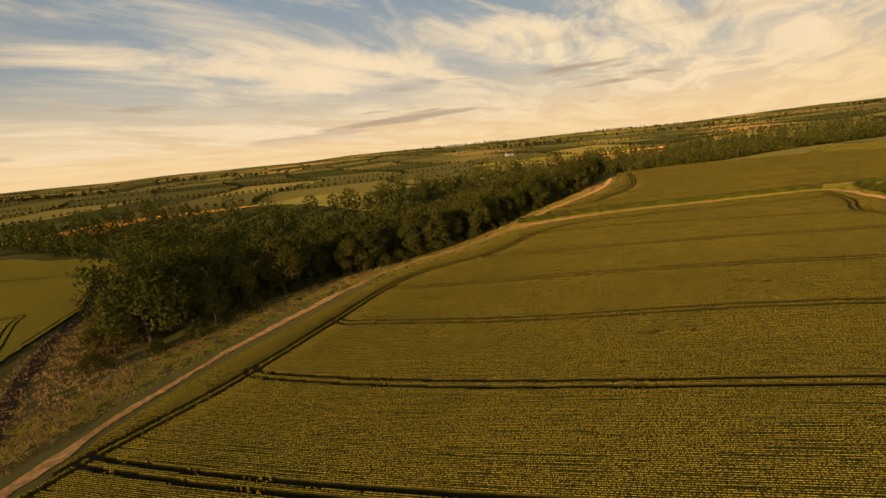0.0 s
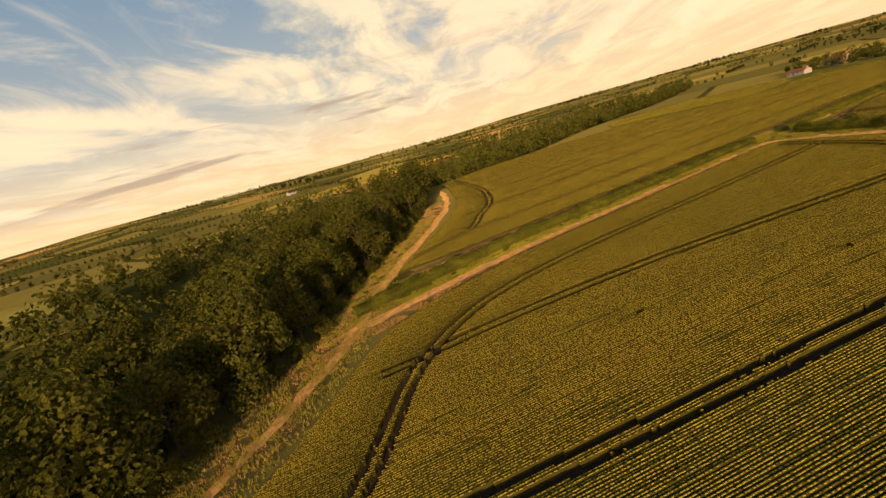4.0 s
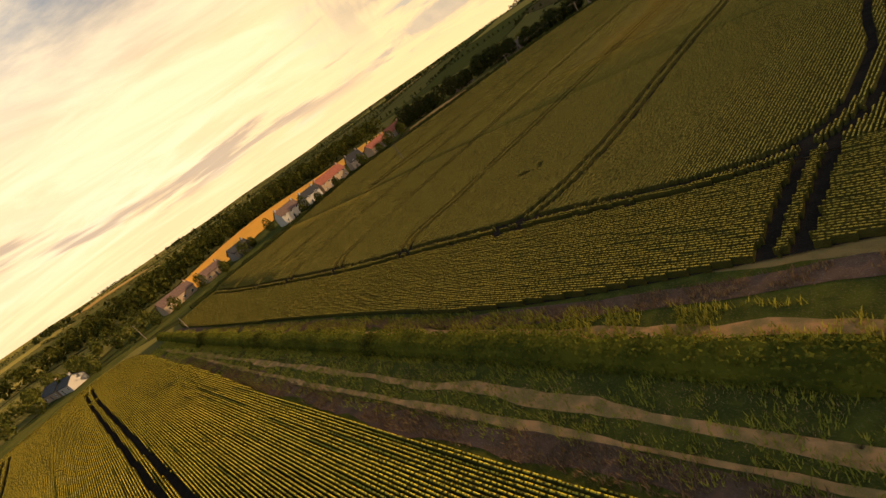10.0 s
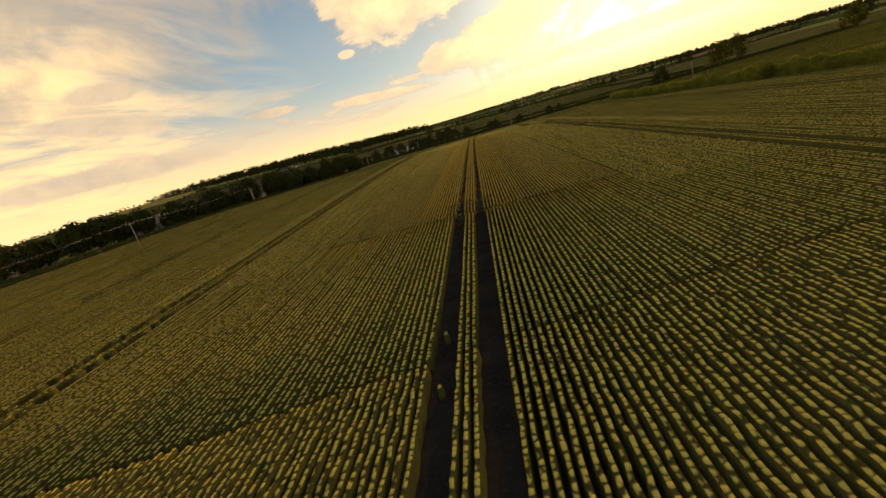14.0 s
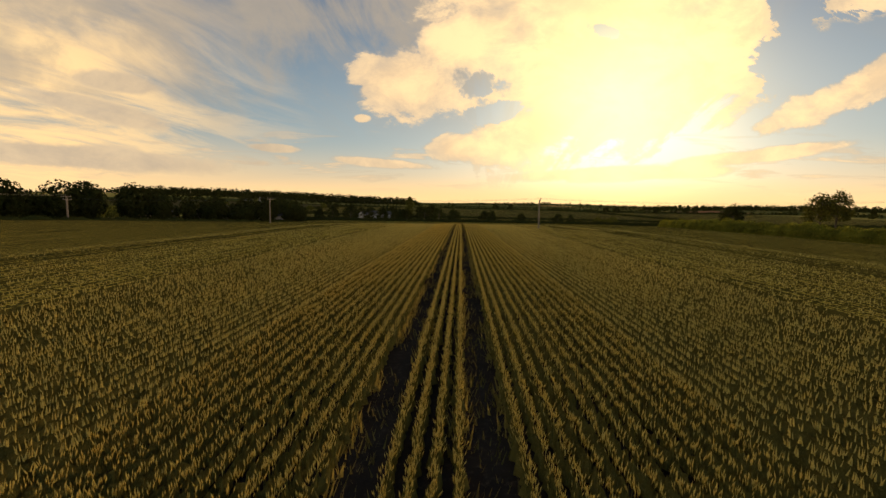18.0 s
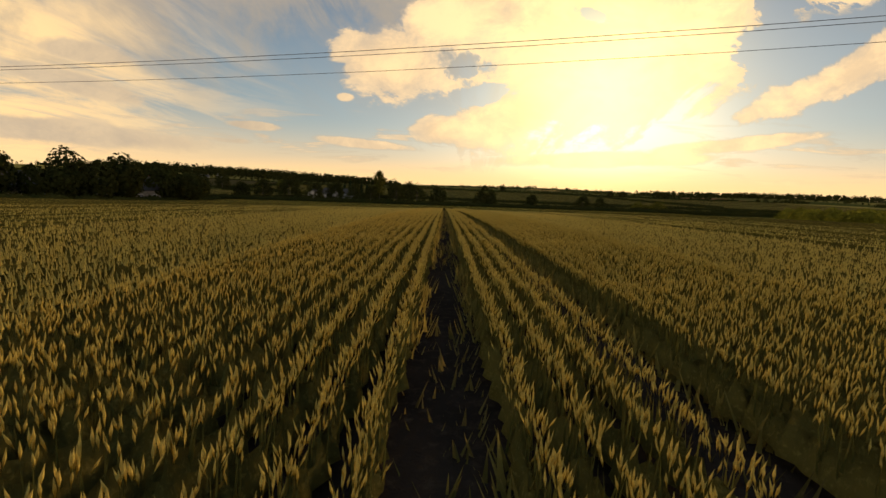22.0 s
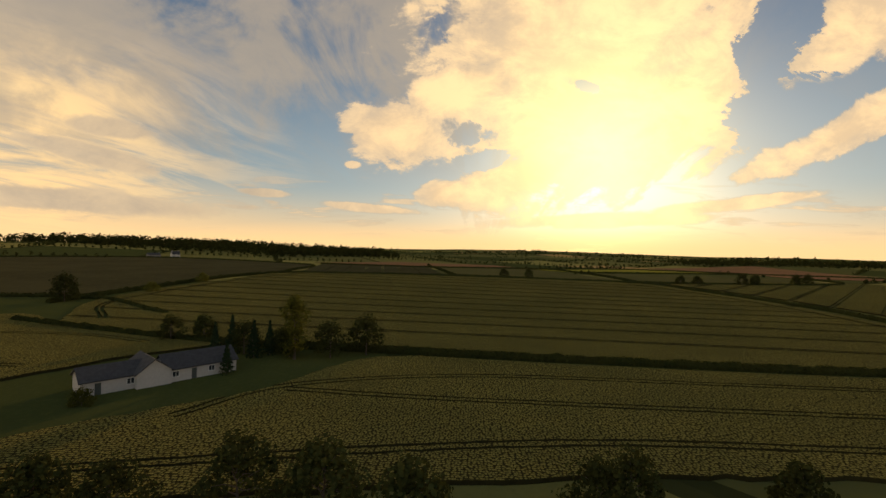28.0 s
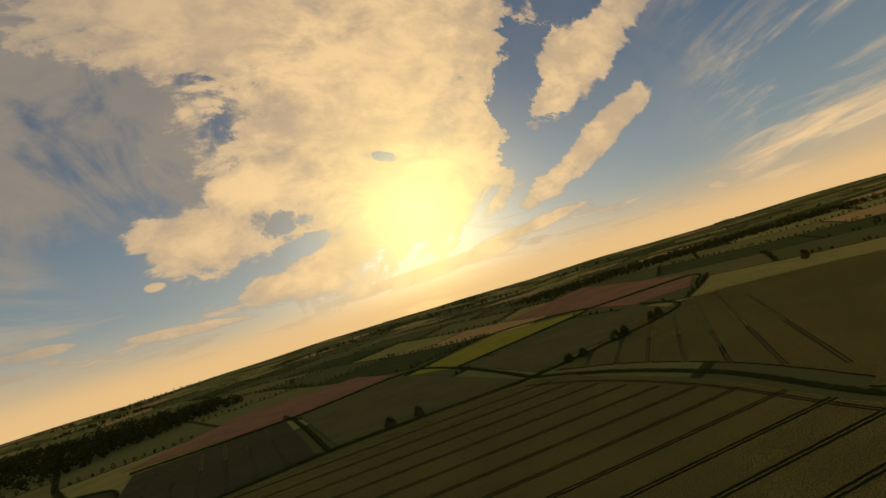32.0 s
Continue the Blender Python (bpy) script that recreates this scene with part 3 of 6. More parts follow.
def build_ground():
    near = np.arange(-320, 620, 8.0)
    out = 620 + np.cumsum(np.geomspace(8, 330, 42))
    out = out[out < 4900]
    xs = np.concatenate([-320 - np.cumsum(np.geomspace(8, 330, 42))[::-1], near, out])
    xs = xs[xs > -4900]
    ys = np.concatenate([-640 - np.cumsum(np.geomspace(8, 330, 42))[::-1], np.arange(-640, 480, 8.0), 480 + np.cumsum(np.geomspace(8, 330, 42))])
    ys = ys[np.abs(ys) < 4900]
    gx, gy = np.meshgrid(xs, ys)
    gz = height(gx, gy)
    for poly in (FIELD_WEST, FIELD_NORTH, FIELD_MAIN):
        gz = gz - 0.3 * inside(poly, gx, gy)
    nx, ny = len(xs), len(ys)
    verts = np.stack([gx, gy, gz], -1).reshape(-1, 3).tolist()
    idx = np.arange(nx * ny).reshape(ny, nx)
    faces = np.stack([idx[:-1, :-1], idx[:-1, 1:], idx[1:, 1:], idx[1:, :-1]], -1).reshape(-1, 4).tolist()
    tagged(mesh_object("ground", verts, faces, "country", True), "rolling open farmland ground reaching to low hills", "ground", kind="structure")


from mathutils.geometry import delaunay_2d_cdt


def smooth_line(pts, gap=2.0):
    """A Catmull-Rom line through the points, in even steps."""
    p = np.array(pts, float)
    p = np.vstack([2 * p[0] - p[1], p, 2 * p[-1] - p[-2]])
    out = []
    for i in range(1, len(p) - 2):
        n = max(2, int(np.hypot(*(p[i + 1] - p[i])) / gap))
        t = np.linspace(0, 1, n, endpoint=False)[:, None]
        out.append(0.5 * (2 * p[i] + (p[i + 1] - p[i - 1]) * t + (2 * p[i - 1] - 5 * p[i] + 4 * p[i + 1] - p[i + 2]) * t**2
                          + (3 * p[i] - p[i - 1] - 3 * p[i + 1] + p[i + 2]) * t**3))
    out.append(p[-2:-1])
    return np.vstack(out)


def offset(line, d):
    t = np.gradient(line, axis=0)
    t /= np.linalg.norm(t, axis=1)[:, None] + 1e-9
    return line + np.stack([t[:, 1], -t[:, 0]], 1) * np.asarray(d).reshape(-1, 1)


def ribbon(line, d, width, rng, rough=0.07):
    a = offset(line, d - width / 2 + rng.normal(0, rough, len(line)))
    b = offset(line, d + width / 2 + rng.normal(0, rough, len(line)))
    return a, b


def turned(poly):
    """The polygon, anticlockwise."""
    p = np.asarray(poly, float)
    q = np.roll(p, -1, axis=0)
    return p if (p[:, 0] * q[:, 1] - q[:, 0] * p[:, 1]).sum() > 0 else p[::-1]


GAUGE, TYRE = 1.77, 0.62


def crop_sheet(name, outline, trams, holes, material, tall, label, grid=6.0, seed=1, jag=0.25, wheel=TYRE):
    """The canopy of a standing crop, cut open along the wheelings, with sides down to the soil."""
    rng = np.random.default_rng(seed)
    edge = smooth_line(list(outline) + [outline[0]], 2.5)[:-1] if len(outline) > 5 else np.vstack([np.linspace(a, b, max(2, int(np.hypot(b[0] - a[0], b[1] - a[1]) / 2.5)), endpoint=False) for a, b in zip(np.array(outline, float), np.roll(np.array(outline, float), -1, axis=0))])
    edge = edge + rng.normal(0, jag, edge.shape)
    verts, faces = [], []
    for p in [edge] + list(holes):
        p = turned(p)
        faces.append(list(range(len(verts), len(verts) + len(p))))
        verts += [Vector(v) for v in p.tolist()]
    for line in trams:
        c = smooth_line(line, 2.2)
        for d in (-GAUGE / 2, GAUGE / 2):
            a, b = ribbon(c, d, wheel, rng)
            n0 = len(verts)
            verts += [Vector(v) for v in a.tolist()] + [Vector(v) for v in b.tolist()]
            m = len(a)
            faces += [[n0 + i, n0 + m + i, n0 + m + i + 1, n0 + i + 1] for i in range(m - 1)]
    lo, hi = edge.min(0), edge.max(0)
    gx, gy = np.meshgrid(np.arange(lo[0], hi[0], grid), np.arange(lo[1], hi[1], grid))
    gx, gy = gx.ravel() + rng.uniform(-1, 1, gx.size), gy.ravel() + rng.uniform(-1, 1, gy.size)
    ok = inside([tuple(v) for v in edge.tolist()], gx, gy)
    verts += [Vector((a, b)) for a, b in zip(gx[ok].tolist(), gy[ok].tolist())]
    vo, _, fo, _, _, orig = delaunay_2d_cdt(verts, [], faces, 0, 1e-4)
    keep = [f for f, o in zip(fo, orig) if 0 in o and len(o) == 1]
    xy = np.array([tuple(v) for v in vo])
    gz = height(xy[:, 0], xy[:, 1])
    lump = np.array([noise.noise(Vector((a / 3.0, b / 3.0, seed))) for a, b in xy]) * 0.06
    n = len(xy)
    top = np.column_stack([xy, gz + tall + lump])
    low = np.column_stack([xy, gz - 0.1])
    count = {}
    for f in keep:
        for a, b in zip(f, f[1:] + f[:1]):
            count[(a, b)] = count.get((a, b), 0) + 1
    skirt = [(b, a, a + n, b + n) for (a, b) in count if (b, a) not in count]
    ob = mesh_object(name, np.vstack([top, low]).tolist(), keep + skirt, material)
    # Skirt faces carry the trench shade as a dark base colour.
    ob.data.materials.append(MATS["crop_skirt_shade"])
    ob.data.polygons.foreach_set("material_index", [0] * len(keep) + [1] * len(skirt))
    return tagged(ob, label, "crop", kind="stuff")


def drape(name, line, width, material, lift, label, category="track", rough=0.35, seed=3, kind="structure", cross=4):
    """A strip of ground cover along a line, lying on the land with ragged sides."""
    rng = np.random.default_rng(seed)
    c = smooth_line(line, 1.5)
    along = np.arange(len(c)) * 1.5
    w = width * np.clip(np.minimum(along, along[::-1]) / 7.0, 0.06, 1.0)
    rows_ = []
    for j in range(cross + 1):
        f = j / cross - 0.5
        q = offset(c, f * w + (np.convolve(rng.normal(0, rough, len(c) + 4), np.ones(5) / 3, "valid") if j in (0, cross) else 0))
        rows_.append(q)
    q = np.stack(rows_, 1)
    z = height(q[..., 0], q[..., 1]) + lift
    verts = np.concatenate([q, z[..., None]], -1).reshape(-1, 3).tolist()
    m = cross + 1
    faces = [(i * m + j, i * m + j + 1, (i + 1) * m + j + 1, (i + 1) * m + j) for i in range(len(c) - 1) for j in range(cross)]
    return tagged(mesh_object(name, verts, faces, material), label, category, kind=kind)

# ---------- fields ----------
AXIS = (Vector((237.97, 144.18)), Vector((-0.2143, -0.9768)))


def main_line(s, off=0.0):
    """A point of the main wheeling: s along it, off to its right."""
    u = AXIS[1]
    q = AXIS[0] + u * s + Vector((u.y, -u.x)) * off
    return (q.x, q.y)


def run(off, s0, s1, n=5):
    return [main_line(s0 + (s1 - s0) * i / (n - 1), off) for i in range(n)]


def blotch(x, y, a, c, turn, seed):
    """The ragged outline of a flattened spot in the crop."""
    rng = np.random.default_rng(seed)
    t = np.linspace(0, 2 * math.pi, 15, endpoint=False)
    r = 1 + rng.normal(0, 0.22, 15)
    u, v = np.cos(t) * a * r, np.sin(t) * c * r
    return np.stack([x + u * math.cos(turn) - v * math.sin(turn), y + u * math.sin(turn) + v * math.cos(turn)], 1)


def wheel_mask(trams, spots, lo, hi, tyre, cell=0.1):
    """A raster of the wheelings and flattened spots of a field."""
    nx, ny = int((hi[0] - lo[0]) / cell) + 2, int((hi[1] - lo[1]) / cell) + 2
    mask = np.zeros((ny, nx), bool)
    for line in trams:
        c = smooth_line(line, 0.1)
        ragged = np.convolve(np.random.default_rng(len(c)).normal(0, 0.12, len(c) + 30), np.ones(31) / 12, "valid")
        for d in (-GAUGE / 2, GAUGE / 2):
            for w in np.linspace(-tyre / 2, tyre / 2, 11):
                q = offset(c, d + w + ragged * 0.25)
                ix, iy = ((q[:, 0] - lo[0]) / cell).astype(int), ((q[:, 1] - lo[1]) / cell).astype(int)
                ok = (ix >= 0) & (iy >= 0) & (ix < nx) & (iy < ny)
                mask[iy[ok], ix[ok]] = True
    for poly in spots:
        a, c = poly.min(0), poly.max(0)
        gx, gy = np.meshgrid(np.arange(a[0], c[0], cell), np.arange(a[1], c[1], cell))
        ok = inside([tuple(q) for q in poly.tolist()], gx, gy)
        mask[((gy[ok] - lo[1]) / cell).astype(int), ((gx[ok] - lo[0]) / cell).astype(int)] = True
    return mask


def row_crop(name, outline, trams, spots, heading, shift, material, label, seed, side="straw_side_shade", tyre=0.8, box=None, hole=None, row=0.295, seg=4.0, top=0.66, foot=0.10, core=0.068, wide=0.112, ragged=0.03):
    """Standing cereal as drilled rows, each a low rounded ridge, broken where wheels, flattened spots and edges run."""
    rng = np.random.default_rng(seed)
    a = radians(heading)
    u, v = np.array([-math.sin(a), math.cos(a)]), np.array([math.cos(a), math.sin(a)])
    edge = smooth_line(list(outline) + [outline[0]], 7.0)[:-1]
    lo, hi = edge.min(0) - 1, edge.max(0) + 1
    mask = wheel_mask(trams, spots, lo, hi, tyre)
    su, sv = edge @ u, edge @ v
    step_ = 0.2
    s = np.arange(su.min(), su.max(), step_)
    poly = [tuple(q) for q in edge.tolist()]
    begin, end, lane, first, last = [], [], [], [], []
    for j in range(int((sv.min() + shift) / row) - 1, int((sv.max() + shift) / row) + 2):
        l = (j + 0.5) * row - shift
        x, y = s * u[0] + l * v[0], s * u[1] + l * v[1]
        ok = inside(poly, x, y)
        if not ok.any():
            continue
        if box is not None:
            ok &= (x > box[0]) & (x < box[1]) & (y > box[2]) & (y < box[3])
        if hole is not None:
            ok &= ~inside(hole, x, y)
        ix = np.clip(((x - lo[0]) / 0.1).astype(int), 0, mask.shape[1] - 1)
        iy = np.clip(((y - lo[1]) / 0.1).astype(int), 0, mask.shape[0] - 1)
        ok &= ~mask[iy, ix]
        e = np.diff(np.concatenate([[0], ok.astype(int), [0]]))
        p, q = np.flatnonzero(e == 1), np.flatnonzero(e == -1) - 1
        good = q > p
        for c, d in zip(s[p[good]], s[q[good]]):
            n = max(1, int((d - c) / seg))
            cut = np.linspace(c, d, n + 1)
            cut[1:-1] += rng.uniform(-0.3, 0.3, n - 1) * seg
            begin.append(cut[:-1])
            end.append(cut[1:])
            lane.append(np.full(n, l))
            first.append(np.arange(n) == 0)
            last.append(np.arange(n) == n - 1)
    begin, end, lane = np.concatenate(begin), np.concatenate(end), np.concatenate(lane)
    n = len(begin)
    end_of_run = np.concatenate(last)
    sides = []

    def pair(make):
        """Random values at both ends of every piece, the same where two pieces meet."""
        a, c = make(), make()
        return a, np.where(end_of_run, c, np.roll(a, -1))
    lifts = pair(lambda: top + rng.normal(0, ragged, n))
    drift = pair(lambda: rng.normal(0, ragged * 0.5, n))
    swell = pair(lambda: rng.uniform(0.85, 1.15, n))
    for e, t in enumerate((begin, end)):
        for w, z in ((-wide, None), (-core, 1), (core, 1), (wide, None)):
            k = lane + w * swell[e] + drift[e]
            x, y = t * u[0] + k * v[0], t * u[1] + k * v[1]
            sides.append(np.stack([x, y, height(x, y) + (foot if z is None else lifts[e])], -1))
    pts = np.stack(sides, 1).reshape(-1, 3)
    b = np.arange(n)[:, None] * 8
    f = np.concatenate([b + np.array(q) for q in ((0, 1, 5, 4), (1, 2, 6, 5), (2, 3, 7, 6))]
                       + [b[np.concatenate(first)] + np.array((0, 3, 2, 1)), b[np.concatenate(last)] + np.array((4, 5, 6, 7))])
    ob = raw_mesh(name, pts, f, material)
    # Side and end faces get the darker colour that paints in row shade.
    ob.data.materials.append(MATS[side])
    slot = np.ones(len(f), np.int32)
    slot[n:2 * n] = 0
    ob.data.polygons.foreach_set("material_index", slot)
    return tagged(ob, label, "crop", kind="stuff")


def raw_mesh(name, v, f, material, parent=None):
    """A mesh from arrays: points and equal-sided faces."""
    me = bpy.data.meshes.new(name)
    me.vertices.add(len(v))
    me.vertices.foreach_set("co", np.ascontiguousarray(v, np.float32).ravel())
    me.loops.add(f.size)
    me.loops.foreach_set("vertex_index", f.ravel().astype(np.int32))
    me.polygons.add(len(f))
    me.polygons.foreach_set("loop_start", np.arange(0, f.size, f.shape[1], dtype=np.int32))
    me.update(calc_edges=True)
    me.materials.append(MATS[material])
    ob = new(name, me)
    ob.parent = parent
    return ob


def soil_sheet(name, outline, lift, label, material="soil", below=None):
    """Bare soil under a crop."""
    edge = turned(smooth_line(list(outline) + [outline[0]], 4)[:-1])
    gx, gy = np.meshgrid(np.arange(edge[:, 0].min(), edge[:, 0].max(), 5.0), np.arange(edge[:, 1].min(), edge[:, 1].max(), 5.0))
    ok = inside([tuple(q) for q in edge.tolist()], gx.ravel(), gy.ravel())
    verts = [Vector(q) for q in edge.tolist()] + [Vector((a, b)) for a, b in zip(gx.ravel()[ok].tolist(), gy.ravel()[ok].tolist())]
    vo, _, fo, _, _, orig = delaunay_2d_cdt(verts, [], [list(range(len(edge)))], 0, 1e-4)
    xy = np.array([tuple(q) for q in vo])
    z = height(xy[:, 0], xy[:, 1]) + lift
    return tagged(mesh_object(name, np.column_stack([xy, z]).tolist(), [f for f, o in zip(fo, orig) if o], material, True), label, "soil", kind="structure")


FIELD_WEST = [(-34, 30), (-29, 66), (-18, 94), (4, 135), (29, 156), (48, 175), (66, 179), (90, 180.6), (120, 181.6), (148, 182.4), (160, 182.3), (163, 180), (163, 175), (162.2, 168.7), (158, 140), (151, 90), (141, 35),
              (132, -20), (112, -66), (60, -120), (-40, -120), (-60, -40)]
TRAMS_WEST = [
    [(-48, 0), (-40, 25), (-31, 49), (-18, 72), (-7, 98), (2, 120), (12, 133), (33, 144), (46, 159), (57, 166.5), (70, 169.6), (95, 170), (119, 169.5), (144, 168.7), (158, 168.5)],
    [(-29, 54), (-22, 52), (0, 47), (60, 35), (150, 16)],
    [(-17, 78), (-12, 74), (20, 66), (51, 59), (100, 49), (148, 39)],
    [(-7, 99), (-3, 96), (3, 95), (20, 91), (44, 85), (88, 77), (150, 64)],
    [(3, 120), (8, 118), (40, 112), (77, 104), (118, 97), (152, 91)],
    [(30, 144), (31, 140), (37, 138), (71, 130), (110, 124), (143, 119)],
    [(43, 163), (48, 162), (56, 161), (75, 157.2), (86, 154.8), (104, 150.5), (130, 144), (143, 142)],
    [(160, 178), (153, 158), (143, 141), (147, 118), (141, 80), (132, 30)],
]
MARKS_WEST = [blotch(83, 90, 0.9, 0.5, 0.3, 1), blotch(80.5, 91.5, 0.3, 0.9, 0.2, 2), blotch(55, 74, 0.9, 0.35, 0.1, 3), blotch(60.5, 73, 0.5, 0.3, 0.4, 4), blotch(47, 66, 0.5, 0.25, 0, 5), blotch(102, 112, 0.8, 0.3, 0.5, 6),
              blotch(71, 146, 0.5, 0.4, 0, 7), blotch(96, 137, 0.6, 0.35, 1, 8), blotch(40, 99, 0.8, 0.3, 0.2, 9), blotch(118, 130, 0.6, 0.5, 0.2, 10)]
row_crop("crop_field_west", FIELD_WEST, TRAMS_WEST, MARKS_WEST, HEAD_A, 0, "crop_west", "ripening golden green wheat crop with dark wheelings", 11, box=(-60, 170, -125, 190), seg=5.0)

FIELD_NORTH = [(60, 203), (72, 216), (90, 237), (109, 267), (128, 312), (142, 340), (200, 352), (268, 338), (300, 295), (316, 273), (370, 268), (377, 230), (374, 190), (300, 189.5), (240, 194),
               (187, 196), (147, 198), (115, 198.5), (80, 199)]
TRAMS_NORTH = [
    [(66, 209), (88, 212.5), (112, 211.2), (142, 210.3), (184, 208.4), (270, 206), (342, 203.5), (366, 202)],
    [(96, 232), (104, 234.5), (118, 234.2), (135, 233.8), (165, 234), (200, 233.3), (280, 229), (325, 226.5), (368, 225)],
    [(113, 262), (121, 262), (150, 262), (188, 261), (214, 258), (277, 252), (360, 247)],
    [(124, 287), (132, 286), (160, 286), (210, 283), (300, 275)],
    [(133, 312), (142, 311), (200, 309), (285, 302)],
    [(146, 338), (141, 324), (126, 276), (115, 252), (106, 237), (96, 226), (90, 218), (86, 214)],
]
MARKS_NORTH = [blotch(136 + 2.5 * i, 248.2 + 0.25 * i, 1.9, 0.62, 0.1, 20 + i) for i in range(12)] + [blotch(121 + 2.4 * i, 247 + 0.2 * i, 1.5, 0.45, 0.1, 61 + i) for i in range(3)] + [
    blotch(142, 211.8, 0.9, 0.6, 0.2, 31), blotch(141, 214, 0.35, 0.35, 0, 32), blotch(129, 214, 0.6, 0.5, 0, 33), blotch(176, 218, 0.8, 0.35, 0.3, 34), blotch(158, 225, 0.5, 0.4, 0, 35), blotch(205, 219, 1.2, 0.4, 0.2, 36),
    blotch(222, 241, 0.6, 0.5, 0, 37), blotch(190, 243, 0.7, 0.4, 0.1, 38), blotch(250, 214, 1.1, 0.5, 0.4, 39)]
row_crop("crop_field_north", FIELD_NORTH, TRAMS_NORTH, MARKS_NORTH, HEAD_N, 0, "crop_north", "ripening golden green wheat crop beyond the hedge", 12, seg=6.0)

S0, S1, HALF, BROAD_HALF = 50.0, 284.0, 4.7, 13.0
FIELD_MAIN = [(187, 165.5), (199, 167), (213, 167), (235, 167), (259, 167), (320, 162), (355, 158), (364, 150), (359, 128), (361, 73), (345, 45), (330, 21), (300, -40), (262, -111), (248, -160), (243, -186),
              (213, -186), (160, -181), (118, -172), (84, -160), (95, -135), (107, -108), (130, -72), (150, -20), (159, 35), (169, 90), (180, 148), (184, 160)]
FIELD_HEAD = [(182, 176), (213, 181), (243, 180), (347, 175), (358, 168), (358, 158.3), (355, 158), (320, 162), (259, 167), (235, 167), (213, 167), (199, 167), (187, 165.5), (183.5, 162), (182, 168)]
TRAMS_MAIN = [
    [(355, 158), (320, 162), (259, 167), (235, 167), (213, 167), (199, 167), (191, 163), (187, 150), (186, 135), (181, 110), (173, 65), (160, 10), (147, -36), (140, -50)],
    [(223, 168), (218, 164), (213, 150), (207, 116), (196, 66), (183, 8), (179, -10), (181, -24), (176, -38), (164, -86), (156, -113), (151, -129), (147, -137), (139, -142), (131, -138), (125, -131)],
    [(241, 168), (243, 163), (241.5, 157), main_line(-8)] + run(0, 2, 290, 8) + [(171, -154)],
    [(191.8, 164), (192.8, 170), (194.6, 180)],
    [(262, 167), (265.5, 162), (265, 156)] + run(-24, -4, 262) + [(204, -150), (199, -166), (190, -169)],
    [(284, 166), (289, 162), (288, 156)] + run(-47, -4, 232),
    [(309, 164), (313, 160), (312, 152)] + run(-70.5, 0, 150),
    [(334, 161), (337, 157), (336, 148)] + run(-94, 2, 100),
    [(309, 112), (302, 97), (293, 87), (291, 92), (296, 103), (304, 113), (309, 112)],
    [(240, -178), (215, -174), (199, -169.5), (184, -166), (172, -161), (158, -152), (139, -142), (122, -131), (105, -122)],
]
MARKS_MAIN = [blotch(268, 140, 1.6, 0.2, 0.3, 51), blotch(226, 152, 1.0, 0.5, 0.4, 53), blotch(223.5, 150.5, 0.4, 1.0, 0.3, 54), blotch(303, 152, 0.8, 0.4, 0, 55)]
LOWLAND = [main_line(S0, -BROAD_HALF), main_line(S0, BROAD_HALF), main_line(S1, BROAD_HALF), main_line(S1, -BROAD_HALF)]
SHIFT_C = -(237.97 * -0.97676 + 144.18 * -0.21433)
row_crop("crop_field_main", FIELD_MAIN, TRAMS_MAIN, MARKS_MAIN, HEAD_C, SHIFT_C, "crop_main", "ripening wheat crop with straight wheelings towards the evening sun", 13, "straw_side_shade_dusk", 0.78, seg=6.0, top=0.60, core=0.070, wide=0.110,
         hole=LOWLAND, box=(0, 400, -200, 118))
row_crop("crop_field_main", FIELD_MAIN, TRAMS_MAIN, MARKS_MAIN, HEAD_C, SHIFT_C, "crop_main", "ripening wheat crop below the headland", 23, "straw_side_shade_dusk", 0.78, seg=0.45, top=0.60, core=0.062, wide=0.108, ragged=0.032,
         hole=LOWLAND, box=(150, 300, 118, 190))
row_crop("crop_field_main", FIELD_MAIN, TRAMS_MAIN, MARKS_MAIN, HEAD_C, SHIFT_C, "crop_main", "ripening wheat crop beside the village gardens", 24, "straw_side_shade_dusk", 0.78, seg=6.0, top=0.60, core=0.070, wide=0.110,
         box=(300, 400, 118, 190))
row_crop("crop_field_headland", FIELD_HEAD, TRAMS_MAIN, [], HEAD_EDGE, 0, "crop_head", "wheat headland drilled along the hedge", 19, "straw_side_shade", 0.8, seg=1.2, top=0.68)

for field, words in ((FIELD_WEST, "dark bare soil under the western wheat"), (FIELD_NORTH, "dark bare soil under the northern wheat"), (FIELD_MAIN, "dark bare soil under the main wheat"), (FIELD_HEAD, "dark bare soil under the headland wheat")):
    soil_sheet("soil", field, 0.12, words)
build_ground()
SLOPE = -0.33
FIELD_SOUTH = [(262, -305), (217, -285), (171, -271), (128, -256), (70, -238), (20, -226), (-30, -215), (-30, -270), (-52, -338), (-54, -400), (-40, -458), (86, -500), (215, -514), (250, -455), (280, -372)]
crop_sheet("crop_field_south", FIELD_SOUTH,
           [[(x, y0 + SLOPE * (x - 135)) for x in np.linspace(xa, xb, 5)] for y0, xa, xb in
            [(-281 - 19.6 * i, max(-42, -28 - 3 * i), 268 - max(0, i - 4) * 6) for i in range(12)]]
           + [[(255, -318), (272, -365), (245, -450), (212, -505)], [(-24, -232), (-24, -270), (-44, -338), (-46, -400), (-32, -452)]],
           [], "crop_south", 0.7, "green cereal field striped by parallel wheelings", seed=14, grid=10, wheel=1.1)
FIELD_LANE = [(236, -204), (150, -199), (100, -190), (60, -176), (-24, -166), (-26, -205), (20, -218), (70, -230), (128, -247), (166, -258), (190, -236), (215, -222)]
